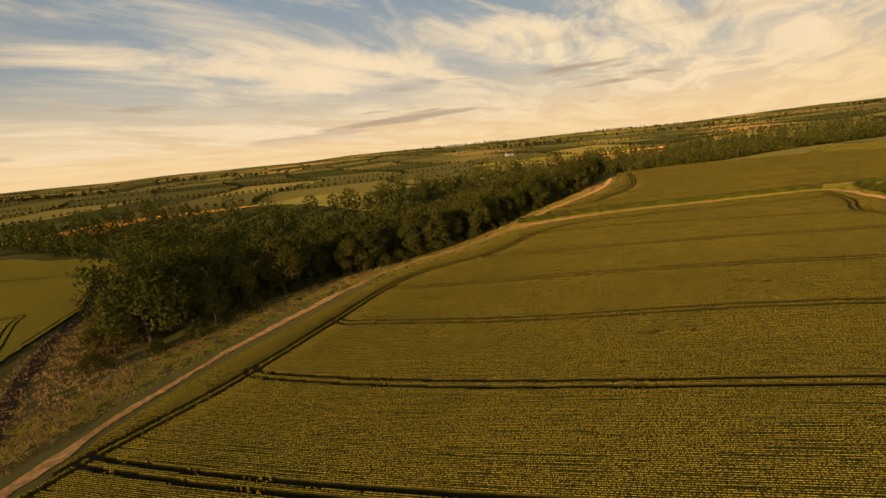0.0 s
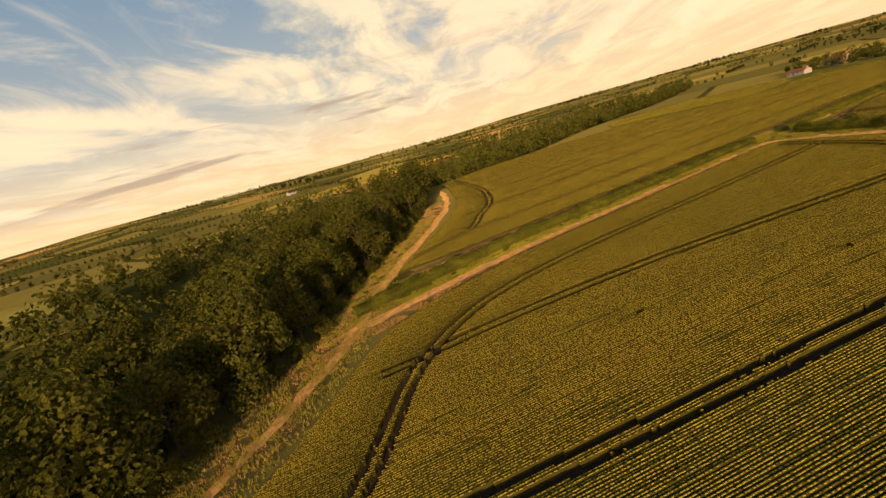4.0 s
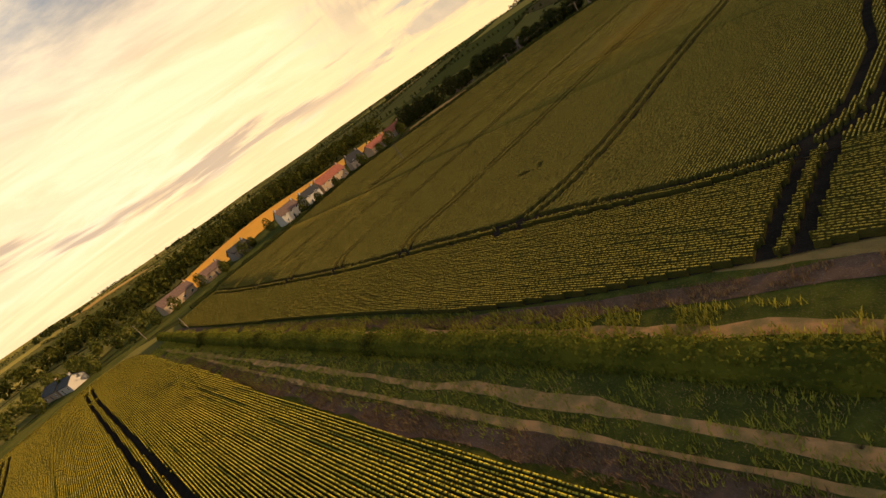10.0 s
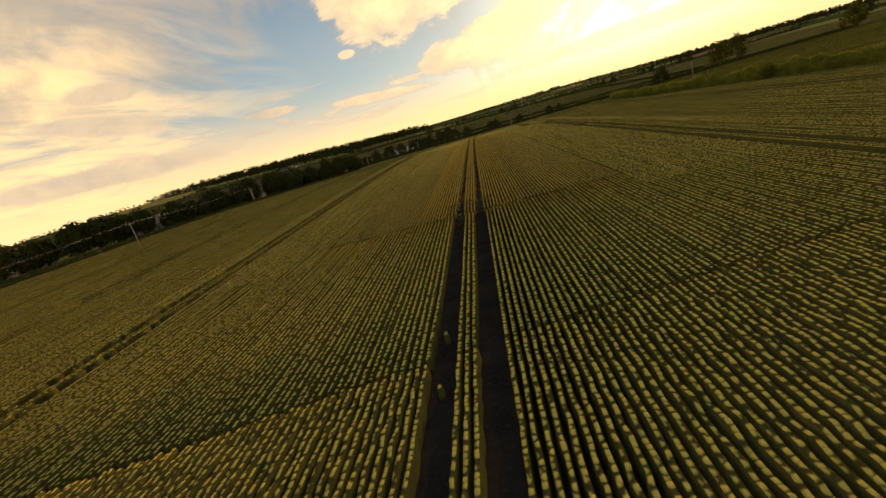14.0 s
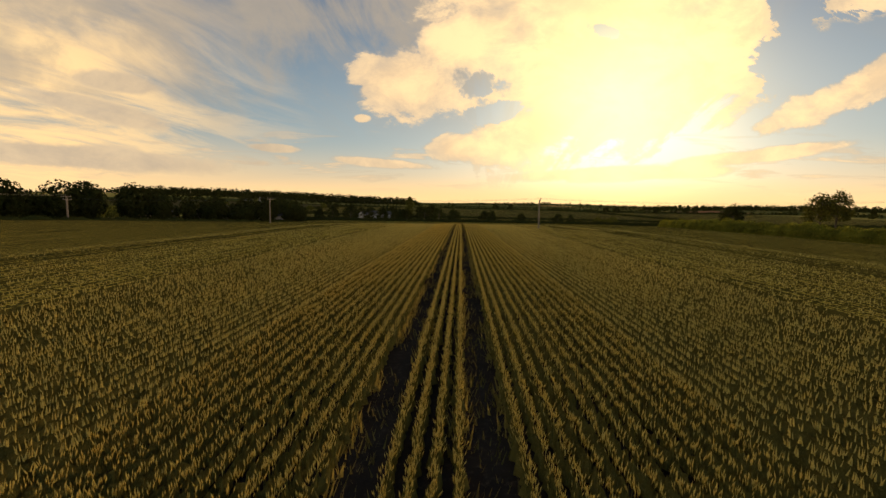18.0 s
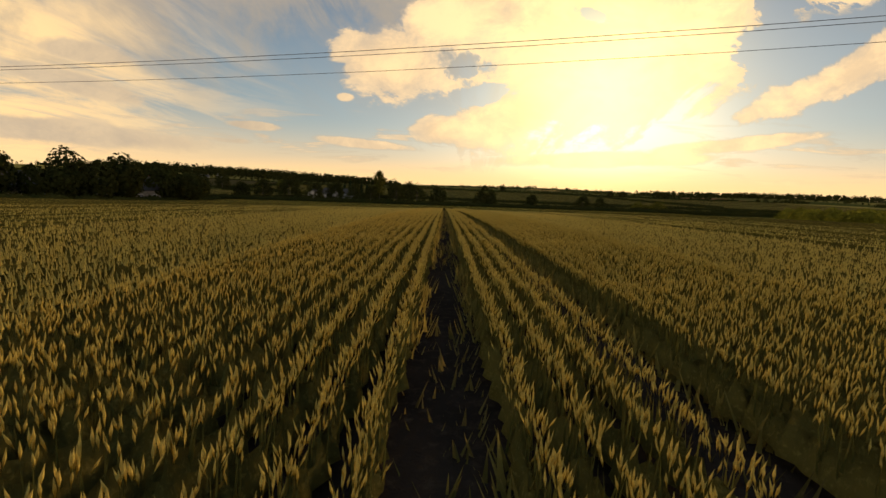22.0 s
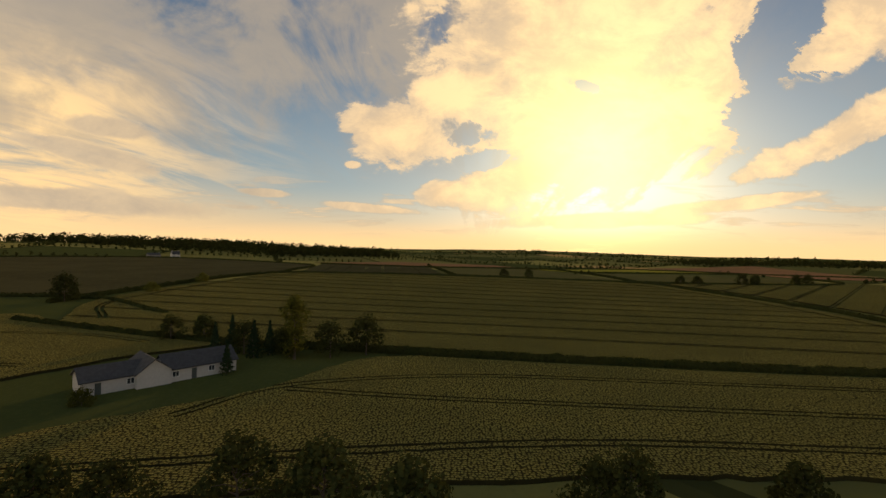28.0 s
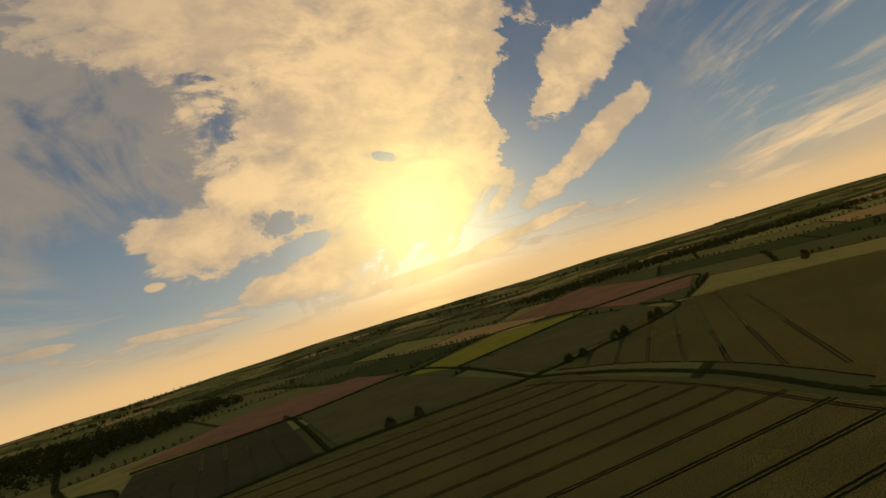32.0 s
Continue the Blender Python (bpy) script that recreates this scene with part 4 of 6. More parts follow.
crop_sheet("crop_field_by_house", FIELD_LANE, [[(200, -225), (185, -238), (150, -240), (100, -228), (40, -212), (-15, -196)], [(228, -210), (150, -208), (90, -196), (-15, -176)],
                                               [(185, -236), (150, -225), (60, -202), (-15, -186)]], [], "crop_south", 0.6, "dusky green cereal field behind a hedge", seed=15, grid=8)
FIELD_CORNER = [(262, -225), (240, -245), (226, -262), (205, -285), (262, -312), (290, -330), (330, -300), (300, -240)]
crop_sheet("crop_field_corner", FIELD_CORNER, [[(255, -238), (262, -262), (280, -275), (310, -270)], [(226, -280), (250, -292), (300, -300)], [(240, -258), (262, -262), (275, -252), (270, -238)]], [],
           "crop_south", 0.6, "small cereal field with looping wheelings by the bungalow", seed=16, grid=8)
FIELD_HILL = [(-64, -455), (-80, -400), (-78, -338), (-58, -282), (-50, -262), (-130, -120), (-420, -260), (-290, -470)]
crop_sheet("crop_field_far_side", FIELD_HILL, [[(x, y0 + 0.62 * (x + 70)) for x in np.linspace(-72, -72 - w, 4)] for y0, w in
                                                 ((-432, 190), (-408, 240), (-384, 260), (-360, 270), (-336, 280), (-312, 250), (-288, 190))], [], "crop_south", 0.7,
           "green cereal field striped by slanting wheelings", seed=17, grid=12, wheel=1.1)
FIELD_LEFT = [(-80, 86), (-93, 124), (-108, 150), (-118, 178), (-150, 206), (-190, 214), (-232, 224), (-260, 180), (-220, 90), (-130, 40), (-90, 60)]
crop_sheet("crop_field_left", FIELD_LEFT, [[(-88, 95), (-106, 116), (-112, 124), (-124, 122), (-200, 130)], [(-98, 130), (-122, 168), (-132, 176), (-146, 176), (-228, 180)], [(-85, 100), (-100, 140), (-120, 172)]], [],
           "crop_west", 0.7, "small wheat field beyond the rough bank", seed=18, grid=8)


PATCHES = [FIELD_SOUTH, FIELD_LANE, FIELD_CORNER, FIELD_HILL, FIELD_LEFT]


def patch_field(name, outline, material, label, lift=0.35, grid=14, seed=5, trams=()):
    PATCHES.append(outline)
    crop_sheet(name, outline, list(trams), [], material, lift, label, grid=grid, seed=seed, jag=0.5)


patch_field("stubble_field", [(402, 162), (452, 152), (470, 100), (476, 40), (468, -50), (415, -40), (412, 40)], "straw_field", "orange ripe barley field behind the village", seed=21)
patch_field("yellow_field", [(-58, -693), (-259, -770), (-331, -648), (-79, -622)], "yellow_field", "bright yellow strip of crop", seed=22)
patch_field("brown_field", [(-84, -612), (-295, -545), (-250, -470), (-60, -470)], "pasture", "brownish grass field between hedges", seed=23)
patch_field("stubble_field", [(-375, -893), (-669, -947), (-534, -610), (-340, -660)], "red_field", "reddish ripe field", seed=24)
patch_field("stubble_field", [(-338, -640), (-495, -580), (-373, -518), (-300, -548)], "red_field", "reddish ripe field beside a hedge", seed=25)
patch_field("plough_field", [(226, -790), (98, -917), (-62, -880), (-64, -730), (70, -722)], "red_field", "reddish brown field behind trees", seed=26)
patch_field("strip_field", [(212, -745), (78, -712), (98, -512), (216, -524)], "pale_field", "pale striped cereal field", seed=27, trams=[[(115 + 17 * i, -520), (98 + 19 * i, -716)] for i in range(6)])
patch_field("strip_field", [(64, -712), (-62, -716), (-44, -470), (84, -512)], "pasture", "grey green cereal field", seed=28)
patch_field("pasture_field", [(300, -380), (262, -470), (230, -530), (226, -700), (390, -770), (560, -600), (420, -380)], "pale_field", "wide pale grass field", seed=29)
patch_field("round_field", [(-161, 408), (-97, 402), (-28, 325), (-40, 292), (-84, 312), (-150, 350)], "valley_field", "rounded pale field across the wooded valley", seed=30)
patch_field("stubble_field", [(-330, 250), (-290, 290), (-120, 360), (-150, 410), (-330, 330)], "straw_field", "orange ripe field across the wooded valley", seed=31)
patch_field("hill_field", [(60, 700), (300, 690), (320, 800), (40, 840)], "yellow_field", "pale yellow field on the far slope", seed=32)
patch_field("stubble_field", [(190, 640), (300, 640), (330, 700), (190, 700)], "straw_field", "orange ripe field by a farm", seed=33)
patch_field("north_paddock", [(372, 282), (322, 280), (306, 300), (280, 342), (330, 385), (400, 330)], "crop_north", "field corner behind the thin hedge", seed=34)

# ---------- verges and tracks ----------
drape("verge_strip", [(50, 188), (80, 189.5), (115, 190), (150, 190), (172, 189.5), (230, 187.5), (345, 182.5)], 20, "verge", 0.05, "wide grass verge along the hedge", "verge", seed=41, cross=8)
drape("verge_strip", [(171, 196), (172, 185), (173, 170), (171, 147), (161, 90), (151, 35), (142, -20), (122, -68), (100, -106)], 15, "verge", 0.07, "grass verge between two fields", "verge", seed=42, cross=6)
drape("dry_track", [(40, 183.5), (57, 183), (80, 183.3), (119, 185), (148, 186), (158, 185.7), (164.5, 184), (167, 179.5), (166.3, 172), (164.5, 164), (161.5, 150), (157, 120)], 3.6, "dry_track", 0.10, "dry trodden farm track with straw", seed=43, rough=0.6)
drape("heather_margin", [(66, 179.6), (90, 181.5), (120, 182.5), (148, 183.2), (160, 183.2), (164, 180.5), (164, 170)], 1.0, "heather_strip", 0.11, "reddish grass margin beside the crop", "margin", seed=52, rough=0.4)
drape("heather_margin", [(62, 199), (80, 197.6), (115, 197), (147, 196.5), (187, 194.5), (240, 192.5), (300, 188.2), (372, 188.5)], 1.8, "heather_strip", 0.09, "reddish grass margin beside the crop", "margin", seed=44, rough=0.4)
drape("dry_track", [(66, 195), (90, 194.6), (115, 194.2), (147, 193.8), (172, 192.2), (200, 190.8), (260, 188.2), (340, 184.5)], 0.8, "dry_track", 0.10, "faint dry wheel track in the grass", seed=45, rough=0.3)
drape("dry_track", [(62, 197.2), (90, 196.4), (120, 195.9), (150, 195.2), (187, 193.2), (240, 191.2), (300, 187)], 0.6, "dry_track", 0.115, "thin worn wheel track beside the margin", seed=53, rough=0.2)
drape("verge_strip", [(52, 186.6), (80, 187), (110, 187.6), (150, 188), (166, 187)], 1.2, "verge", 0.13, "green grass strip between hedge and track", "verge", seed=54, rough=0.4)
drape("heather_margin", [(50, 181.4), (70, 181.7), (95, 182.2), (130, 182.9), (150, 183.4)], 1.3, "heather_strip", 0.125, "bare reddish margin between track and crop", "margin", seed=55, rough=0.35)
drape("dry_track", [(172, 189), (178, 185), (181.2, 181), (180.4, 172), (178.8, 158), (176, 142), (167, 95)], 1.5, "dry_track", 0.12, "dry straw strip between hedge and crop", seed=56, rough=0.4)
drape("heather_margin", [(183, 178.8), (213, 182.6), (243, 181.5), (300, 179), (350, 176)], 1.6, "heather_strip", 0.10, "reddish grass margin beside the crop", "margin", seed=46, rough=0.3)
drape("dry_track", [(176, 187), (190, 184.6), (213, 184.6), (260, 183), (345, 179)], 1.5, "dry_track", 0.11, "dry straw strip along the verge", seed=47, rough=0.4)
drape("garden_ground", [(398, 300), (396, 240), (396, 190), (388, 140), (384, 100), (380, 60), (378, 20), (362, -20), (322, -80), (276, -142), (262, -190)], 30, "garden_lawn", 0.06, "shaded garden grass behind the wheat", "lawn", seed=57, cross=6)
drape("dry_track", [(-44, 20), (-36, 45), (-32, 68), (-22, 97), (-1, 139), (24, 161), (43, 181), (56, 201), (72, 221), (87, 240), (106, 270), (125, 315)], 2.3, "dry_track", 0.14, "pale dry track along the wood", seed=48, rough=0.5)
drape("rough_bank", [(-52, 30), (-44, 60), (-36, 92), (-26, 116), (-8, 136), (16, 155), (36, 176), (50, 200), (66, 222), (84, 244), (104, 276)], 11, "rough_grass", 0.05, "rough brown grass bank below the wood", "bank", seed=49, cross=6, rough=0.8)
drape("rough_bank", [(-60, 40), (-58, 70), (-72, 92), (-84, 116)], 26, "rough_grass", 0.04, "rough brown grass bank with weeds", "bank", seed=50, cross=8, rough=0.8)
drape("mud_track", [(-40, 44), (-47, 56), (-64, 78), (-82, 106), (-92, 128), (-112, 160)], 3.0, "soil", 0.15, "curved muddy track round the bank", seed=51, rough=0.3)


# ---------- hedges and trees ----------
def quads_mesh(name, centre, size, rng, material, facing=None, parent=None):
    """Many small leaf sprays: one folded quad each."""
    n = len(centre)
    a = rng.normal(size=(n, 3))
    a /= np.linalg.norm(a, axis=1)[:, None]
    if facing is not None:
        up = facing / (np.linalg.norm(facing, axis=1)[:, None] + 1e-9) + rng.normal(0, 0.28, (n, 3))
        a = np.cross(up, a)
        a /= np.linalg.norm(a, axis=1)[:, None] + 1e-9
        b = np.cross(up, a)
    else:
        b = np.cross(a, rng.normal(size=(n, 3)))
    b /= np.linalg.norm(b, axis=1)[:, None] + 1e-9
    s = (np.asarray(size) * rng.uniform(0.6, 1.35, n))[:, None]
    c = np.cross(a, b) * s * 0.25
    v = np.stack([centre - a * s * 0.55, centre - b * s * 0.42 + c, centre + a * s * 0.55, centre + b * s * 0.42 + c], 1).reshape(-1, 3)
    idx = np.arange(n)[:, None] * 4
    f = np.concatenate([idx + np.array([0, 1, 2]), idx + np.array([0, 2, 3])])
    me = bpy.data.meshes.new(name)
    me.vertices.add(len(v))
    me.vertices.foreach_set("co", v.ravel())
    me.loops.add(f.size)
    me.loops.foreach_set("vertex_index", f.ravel().astype(np.int32))
    me.polygons.add(len(f))
    me.polygons.foreach_set("loop_start", np.arange(0, f.size, 3, dtype=np.int32))
    me.update(calc_edges=True)
    me.materials.append(MATS[material])
    ob = new(name, me)
    ob.parent = parent
    return ob


def tube(bm, path, r0, r1, sides=6):
    rings = []
    for i, p in enumerate(path):
        d = (path[min(i + 1, len(path) - 1)] - path[max(i - 1, 0)]).normalized()
        x = d.orthogonal().normalized()
        y = d.cross(x)
        r = r0 + (r1 - r0) * i / (len(path) - 1)
        rings.append([bm.verts.new(p + (x * math.cos(t) + y * math.sin(t)) * r) for t in [2 * math.pi * j / sides for j in range(sides)]])
    for a, b in zip(rings, rings[1:]):
        for j in range(sides):
            bm.faces.new((a[j], a[(j + 1) % sides], b[(j + 1) % sides], b[j]))
    bm.faces.new(rings[-1])


def part(name, bm, material, parent, label=""):
    me = bpy.data.meshes.new(name)
    bm.to_mesh(me)
    bm.free()
    me.materials.append(MATS[material])
    ob = new(name, me)
    ob.parent = parent
    if label:
        ob["label"] = label
    return ob


def make_tree(kind, tall, spread, leaves, leaf_size, material, label, seed, bare=0.0, group="trees of the wood", low=0.30):
    rng = np.random.default_rng(seed)
    rnd = random.Random(seed)
    base = tagged(new("tree"), label, "tree", group)
    bm = bmesh.new()
    bole = tall * 0.2
    lean = Vector((rnd.uniform(-0.05, 0.05), rnd.uniform(-0.05, 0.05), 0))
    top = Vector((0, 0, tall * 0.84)) + lean * tall
    tube(bm, [Vector((0, 0, -1.2)), Vector((0, 0, bole)) + lean * bole, top * 0.6, top], tall * 0.026, 0.03, 7)
    blobs = []
    n = 15 if kind == "broad" else 7
    for i in range(n):
        t = (i + rnd.uniform(0.1, 0.9)) / n
        a = 2.4 * i + rnd.uniform(-0.5, 0.5)
        if kind == "broad":
            reach = spread * (0.92 - 1.0 * abs(t - 0.32)) * rnd.uniform(0.7, 1.15)
            end = Vector((math.cos(a) * reach, math.sin(a) * reach, tall * (low + (0.86 - low) * t)))
            blobs.append((end, spread * rnd.uniform(0.25, 0.43)))
        elif kind == "poplar":
            reach = spread * 0.45
            end = Vector((math.cos(a) * reach, math.sin(a) * reach, tall * (0.18 + 0.70 * t)))
            blobs.append((end, spread * rnd.uniform(0.55, 0.75)))
        else:
            end = Vector((math.cos(a) * spread * 0.4, math.sin(a) * spread * 0.4, tall * 0.4))
        start = top * (0.25 + 0.5 * t)
        midp = (start + end) * 0.5 + Vector((0, 0, tall * 0.03))
        tube(bm, [start, midp, end], tall * 0.010, 0.025, 4)
        if bare:
            for j in range(4):
                q = end + Vector((rnd.uniform(-1, 1), rnd.uniform(-1, 1), rnd.uniform(-0.2, 1.2))) * spread * 0.35
                tube(bm, [midp, (midp + q) * 0.5 + Vector((0, 0, 0.2)), q], 0.05, 0.012, 3)
    part("trunk", bm, "bark", base)
    pts, face = [], []
    if kind == "cone":
        h = rng.uniform(0.0, 1, leaves) ** 0.8
        a = rng.uniform(0, 2 * math.pi, leaves)
        layer = 0.75 + 0.25 * np.sin(h * 45)
        r = spread * (1 - h) * layer * rng.uniform(0.55, 1.05, leaves) ** 0.5
        pts = np.stack([np.cos(a) * r, np.sin(a) * r, tall * (0.03 + 0.97 * h)], 1)
        face = np.stack([np.cos(a), np.sin(a), np.full(leaves, 0.5)], 1)
    else:
        blobs.append((Vector((0, 0, tall * 0.86)) + lean * tall, spread * 0.42))
        each = max(1, leaves // len(blobs))
        for c, r in blobs:
            d = rng.normal(size=(each, 3))
            d /= np.linalg.norm(d, axis=1)[:, None]
            rr = r * (0.62 + 0.46 * rng.random(each) ** 0.6)
            bumpy = 1 + 0.20 * np.sin(d[:, 0] * 6 + c.x) * np.sin(d[:, 1] * 5 + c.y) + 0.15 * np.sin(d[:, 2] * 9)
            pts.append(np.array(c) + d * (rr * bumpy)[:, None] * np.array([1, 1, 0.9 if kind == "broad" else 1.25]))
            face.append(d)
        pts, face = np.vstack(pts), np.vstack(face)
        face = face[pts[:, 2] > tall * 0.04]
        pts = pts[pts[:, 2] > tall * 0.04]
    if leaves:
        quads_mesh("crown", pts, leaf_size, rng, material, face, parent=base)
    return base


def place(ob, x, y, turn, s=1.0, sink=0.0):
    m = Matrix.Translation((x, y, hz(x, y) - sink)) @ Matrix.Rotation(turn, 4, "Z") @ Matrix.Scale(s, 4)
    c = copy_thing(ob, Matrix.Translation((0, 0, 0)))
    c.matrix_basis = m
    return c


def drop(base):
    for o in (*base.children_recursive, base):
        bpy.data.objects.remove(o)


def hedge(name, line, tall, wide, label, density=34, seed=1, material="leaf_hedge", leaf=0.34, uneven=0.18):
    """A field hedge: a dark woody core inside a ragged coat of leaf sprays."""
    rng = np.random.default_rng(seed)
    c = smooth_line(line, 1.5)
    base = tagged(new(name), label, "hedge")
    seg = np.linalg.norm(np.diff(c, axis=0), axis=1)
    dist = np.concatenate([[0], np.cumsum(seg)])
    wob = np.array([noise.noise(Vector((d / 4.0, seed, 0))) + 0.6 * noise.noise(Vector((d / 1.6, seed, 3))) for d in dist])
    h = tall * (1 + uneven * 1.6 * wob)
    sec = [(-0.40, 0.0), (-0.42, 0.55), (-0.2, 0.88), (0.2, 0.88), (0.42, 0.55), (0.40, 0.0)]
    verts, faces = [], []
    for i in range(len(c)):
        t = c[min(i + 1, len(c) - 1)] - c[max(i - 1, 0)]
        t = t / (np.linalg.norm(t) + 1e-9)
        nrm = np.array([t[1], -t[0]])
        g = hz(*c[i])
        for fx, fz in sec:
            q = c[i] + nrm * fx * wide * (1 + 0.2 * wob[i])
            verts.append((q[0], q[1], g - 0.1 + fz * h[i]))
    m = len(sec)
    for i in range(len(c) - 1):
        for j in range(m - 1):
            faces.append((i * m + j, i * m + j + 1, (i + 1) * m + j + 1, (i + 1) * m + j))
    faces += [tuple(range(m)), tuple(range((len(c) - 1) * m, len(c) * m))]
    mesh_object("core", verts, faces, material, parent=base)
    n = int(dist[-1] * density)
    d = rng.uniform(0, dist[-1], n)
    px, py = np.interp(d, dist, c[:, 0]), np.interp(d, dist, c[:, 1])
    tx, ty = np.interp(d, dist, np.gradient(c[:, 0])), np.interp(d, dist, np.gradient(c[:, 1]))
    ln = np.hypot(tx, ty) + 1e-9
    ang = rng.uniform(-0.15, math.pi + 0.15, n)
    hh = np.interp(d, dist, h)
    r = rng.uniform(0.86, 1.10, n)
    off = np.cos(ang) * wide * 0.5 * r
    up = np.clip(0.30 * hh + np.sin(ang) * hh * 0.68 * r, 0.03, None) - (np.abs(np.cos(ang)) > 0.8) * rng.uniform(0, 0.3, n) * hh
    x, y = px + ty / ln * off, py - tx / ln * off
    quads_mesh("foliage", np.stack([x, y, height(x, y) + np.clip(up, 0.05, None)], 1), leaf, rng, material,
               np.stack([ty / ln * np.cos(ang), -tx / ln * np.cos(ang), np.sin(ang)], 1) * 0.5 + rng.normal(0, 0.4, (n, 3)), parent=base)
    return base


hedge("hedge", [(46, 190), (68, 190.2), (97, 190.2), (132, 190.2), (158, 190), (167, 189.4)], 1.9, 3.8, "rank field hedge grown over with green grass", 210, 61, leaf=0.22, uneven=0.24)
hedge("hedge", [(181, 188), (206, 186.7), (237, 185.5), (300, 182.5), (360, 179)], 1.9, 2.6, "trimmed field hedge between two grass strips", 110, 62, leaf=0.24)
hedge("hedge", [(177, 183), (173.2, 174), (171, 163), (168, 150), (161.2, 95), (152.5, 40), (144, -15), (124, -66), (99, -105)], 2.5, 3.0, "thick unkempt hawthorn hedge between wheat fields", 75, 63, leaf=0.3, uneven=0.34)
# From here on hedges wear the leaf colour darkened as if seen backlit.
hedge("hedge", [(255, -196), (213, -192), (160, -187), (118, -178), (70, -168), (-30, -152), (-90, -140)], 2.2, 2.4, "dark field boundary hedge at the field end", 40, 64, "leaf_shaded", uneven=0.3)
hedge("hedge", [(280, -318), (217, -282), (171, -266), (128, -251.5), (70, -234), (20, -222), (-34, -210)], 1.8, 2.2, "dark low hedge between fields", 26, 65, "leaf_shaded", leaf=0.5)
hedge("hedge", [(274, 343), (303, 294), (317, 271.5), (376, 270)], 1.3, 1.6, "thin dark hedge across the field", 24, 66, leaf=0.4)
hedge("hedge", [(-36, -260), (-41, -282), (-62, -338), (-63, -400), (-48, -463)], 1.8, 2.2, "dark hedge along a double field boundary", 18, 67, "leaf_shaded", leaf=0.6)
hedge("hedge", [(295, -360), (258, -464), (222, -519)], 2.0, 2.4, "dark scrubby hedge with bushes", 18, 68, "leaf_shaded", leaf=0.6, uneven=0.4)
hedge("hedge", [(222, -519), (86, -507), (-48, -464), (-246, -463), (-300, -540)], 1.8, 2.4, "dark far field hedge", 14, 69, "leaf_shaded", leaf=0.7)
hedge("hedge", [(91, -507), (80, -610), (71, -714)], 2.0, 3.0, "dark far hedge between two strips", 12, 70, "leaf_shaded", leaf=0.8)
hedge("hedge", [(215, -756), (71, -716), (-68, -722), (-79, -622), (-48, -464)], 1.8, 2.6, "dark far field hedge", 10, 71, "leaf_shaded", leaf=0.8)
hedge("hedge", [(-58, -700), (-259, -778), (-335, -650), (-79, -616)], 1.6, 2.4, "dark far field hedge", 8, 72, "leaf_shaded", leaf=0.8)
hedge("hedge", [(-335, -650), (-500, -584), (-376, -512)], 1.6, 2.4, "dark far field hedge", 8, 73, "leaf_shaded", leaf=0.8)
hedge("hedge", [(420, -360), (300, -378), (240, -330)], 1.6, 2.4, "dark far field hedge", 10, 74, "leaf_shaded", leaf=0.7)
hedge("hedge", [(228, -528), (228, -705), (392, -775), (565, -600)], 1.6, 2.4, "dark far field hedge", 8, 75, "leaf_shaded", leaf=0.8)
hedge("hedge", [(366, 165), (364, 130), (366, 75), (350, 42), (334, 18), (304, -42), (268, -112), (252, -165), (250, -192)], 1.5, 3.0, "garden boundary hedge behind the wheat", 30, 76, "leaf_shaded", uneven=0.4)

BROAD = [make_tree("broad", 14 + i, 5.6 + 0.4 * i, 2000, 0.70, "leaf", "broad leafy tree in full dark green leaf", 100 + i) for i in range(4)]
GOLD = [make_tree("broad", 13, 5.4, 2000, 0.68, "leaf_gold", "broad leafy tree with golden green foliage", 110 + i) for i in range(2)]
BARE = [make_tree("broad", 14, 4.6, 600, 0.5, "leaf", "half bare tree with pale grey branches", 120 + i, bare=1) for i in range(2)]
BUSH = [make_tree("broad", 4.0, 2.8, 1800, 0.28, "leaf", "round leafy bush at the wood edge", 130 + i, low=0.16) for i in range(2)]
FINE = [make_tree("broad", 13 + i, 5.2, 4600, 0.44, m_, "broad leafy tree at the wood edge in full leaf", 180 + i) for i, m_ in enumerate(("leaf", "leaf_gold", "leaf"))]
HEDGE_TREE = [make_tree("broad", 7.0 + i, 3.4 + 0.3 * i, 1400, 0.50, "leaf_shaded", "low spreading hedgerow tree in shade coloured leaf", 170 + i, low=0.2, group="trees of the hedges") for i in range(3)]
FIRS = [make_tree("cone", 11, 2.8, 1100, 0.6, "needle", "dark conical garden conifer tree", 140)]
TALL = make_tree("poplar", 15.5, 2.9, 2200, 0.55, "leaf", "tall columnar tree beside the bungalow", 150)
DEAD = make_tree("broad", 12, 4.2, 0, 0.5, "leaf", "dead leafless tree with pale branches", 160, bare=1)

rng = np.random.default_rng(77)
spots = []


def scatter(poly, gap, limit, rng, margin=0.0):
    lo, hi = np.min(poly, 0), np.max(poly, 0)
    got = []
    for _ in range(limit * 30):
        q = rng.uniform(lo, hi)
        if inside(poly, q[0], q[1]) and all((q[0] - a) ** 2 + (q[1] - b) ** 2 > gap * gap for a, b in got):
            got.append((float(q[0]), float(q[1])))
            if len(got) >= limit:
                break
    return got


NEAR_WOOD = [(-52, 88), (-39, 104), (-32, 122), (-14, 139), (6, 156), (35, 186), (47, 206), (74, 243), (100, 285), (128, 345), (80, 350), (40, 290), (-10, 240), (-80, 190), (-90, 130), (-66, 102)]
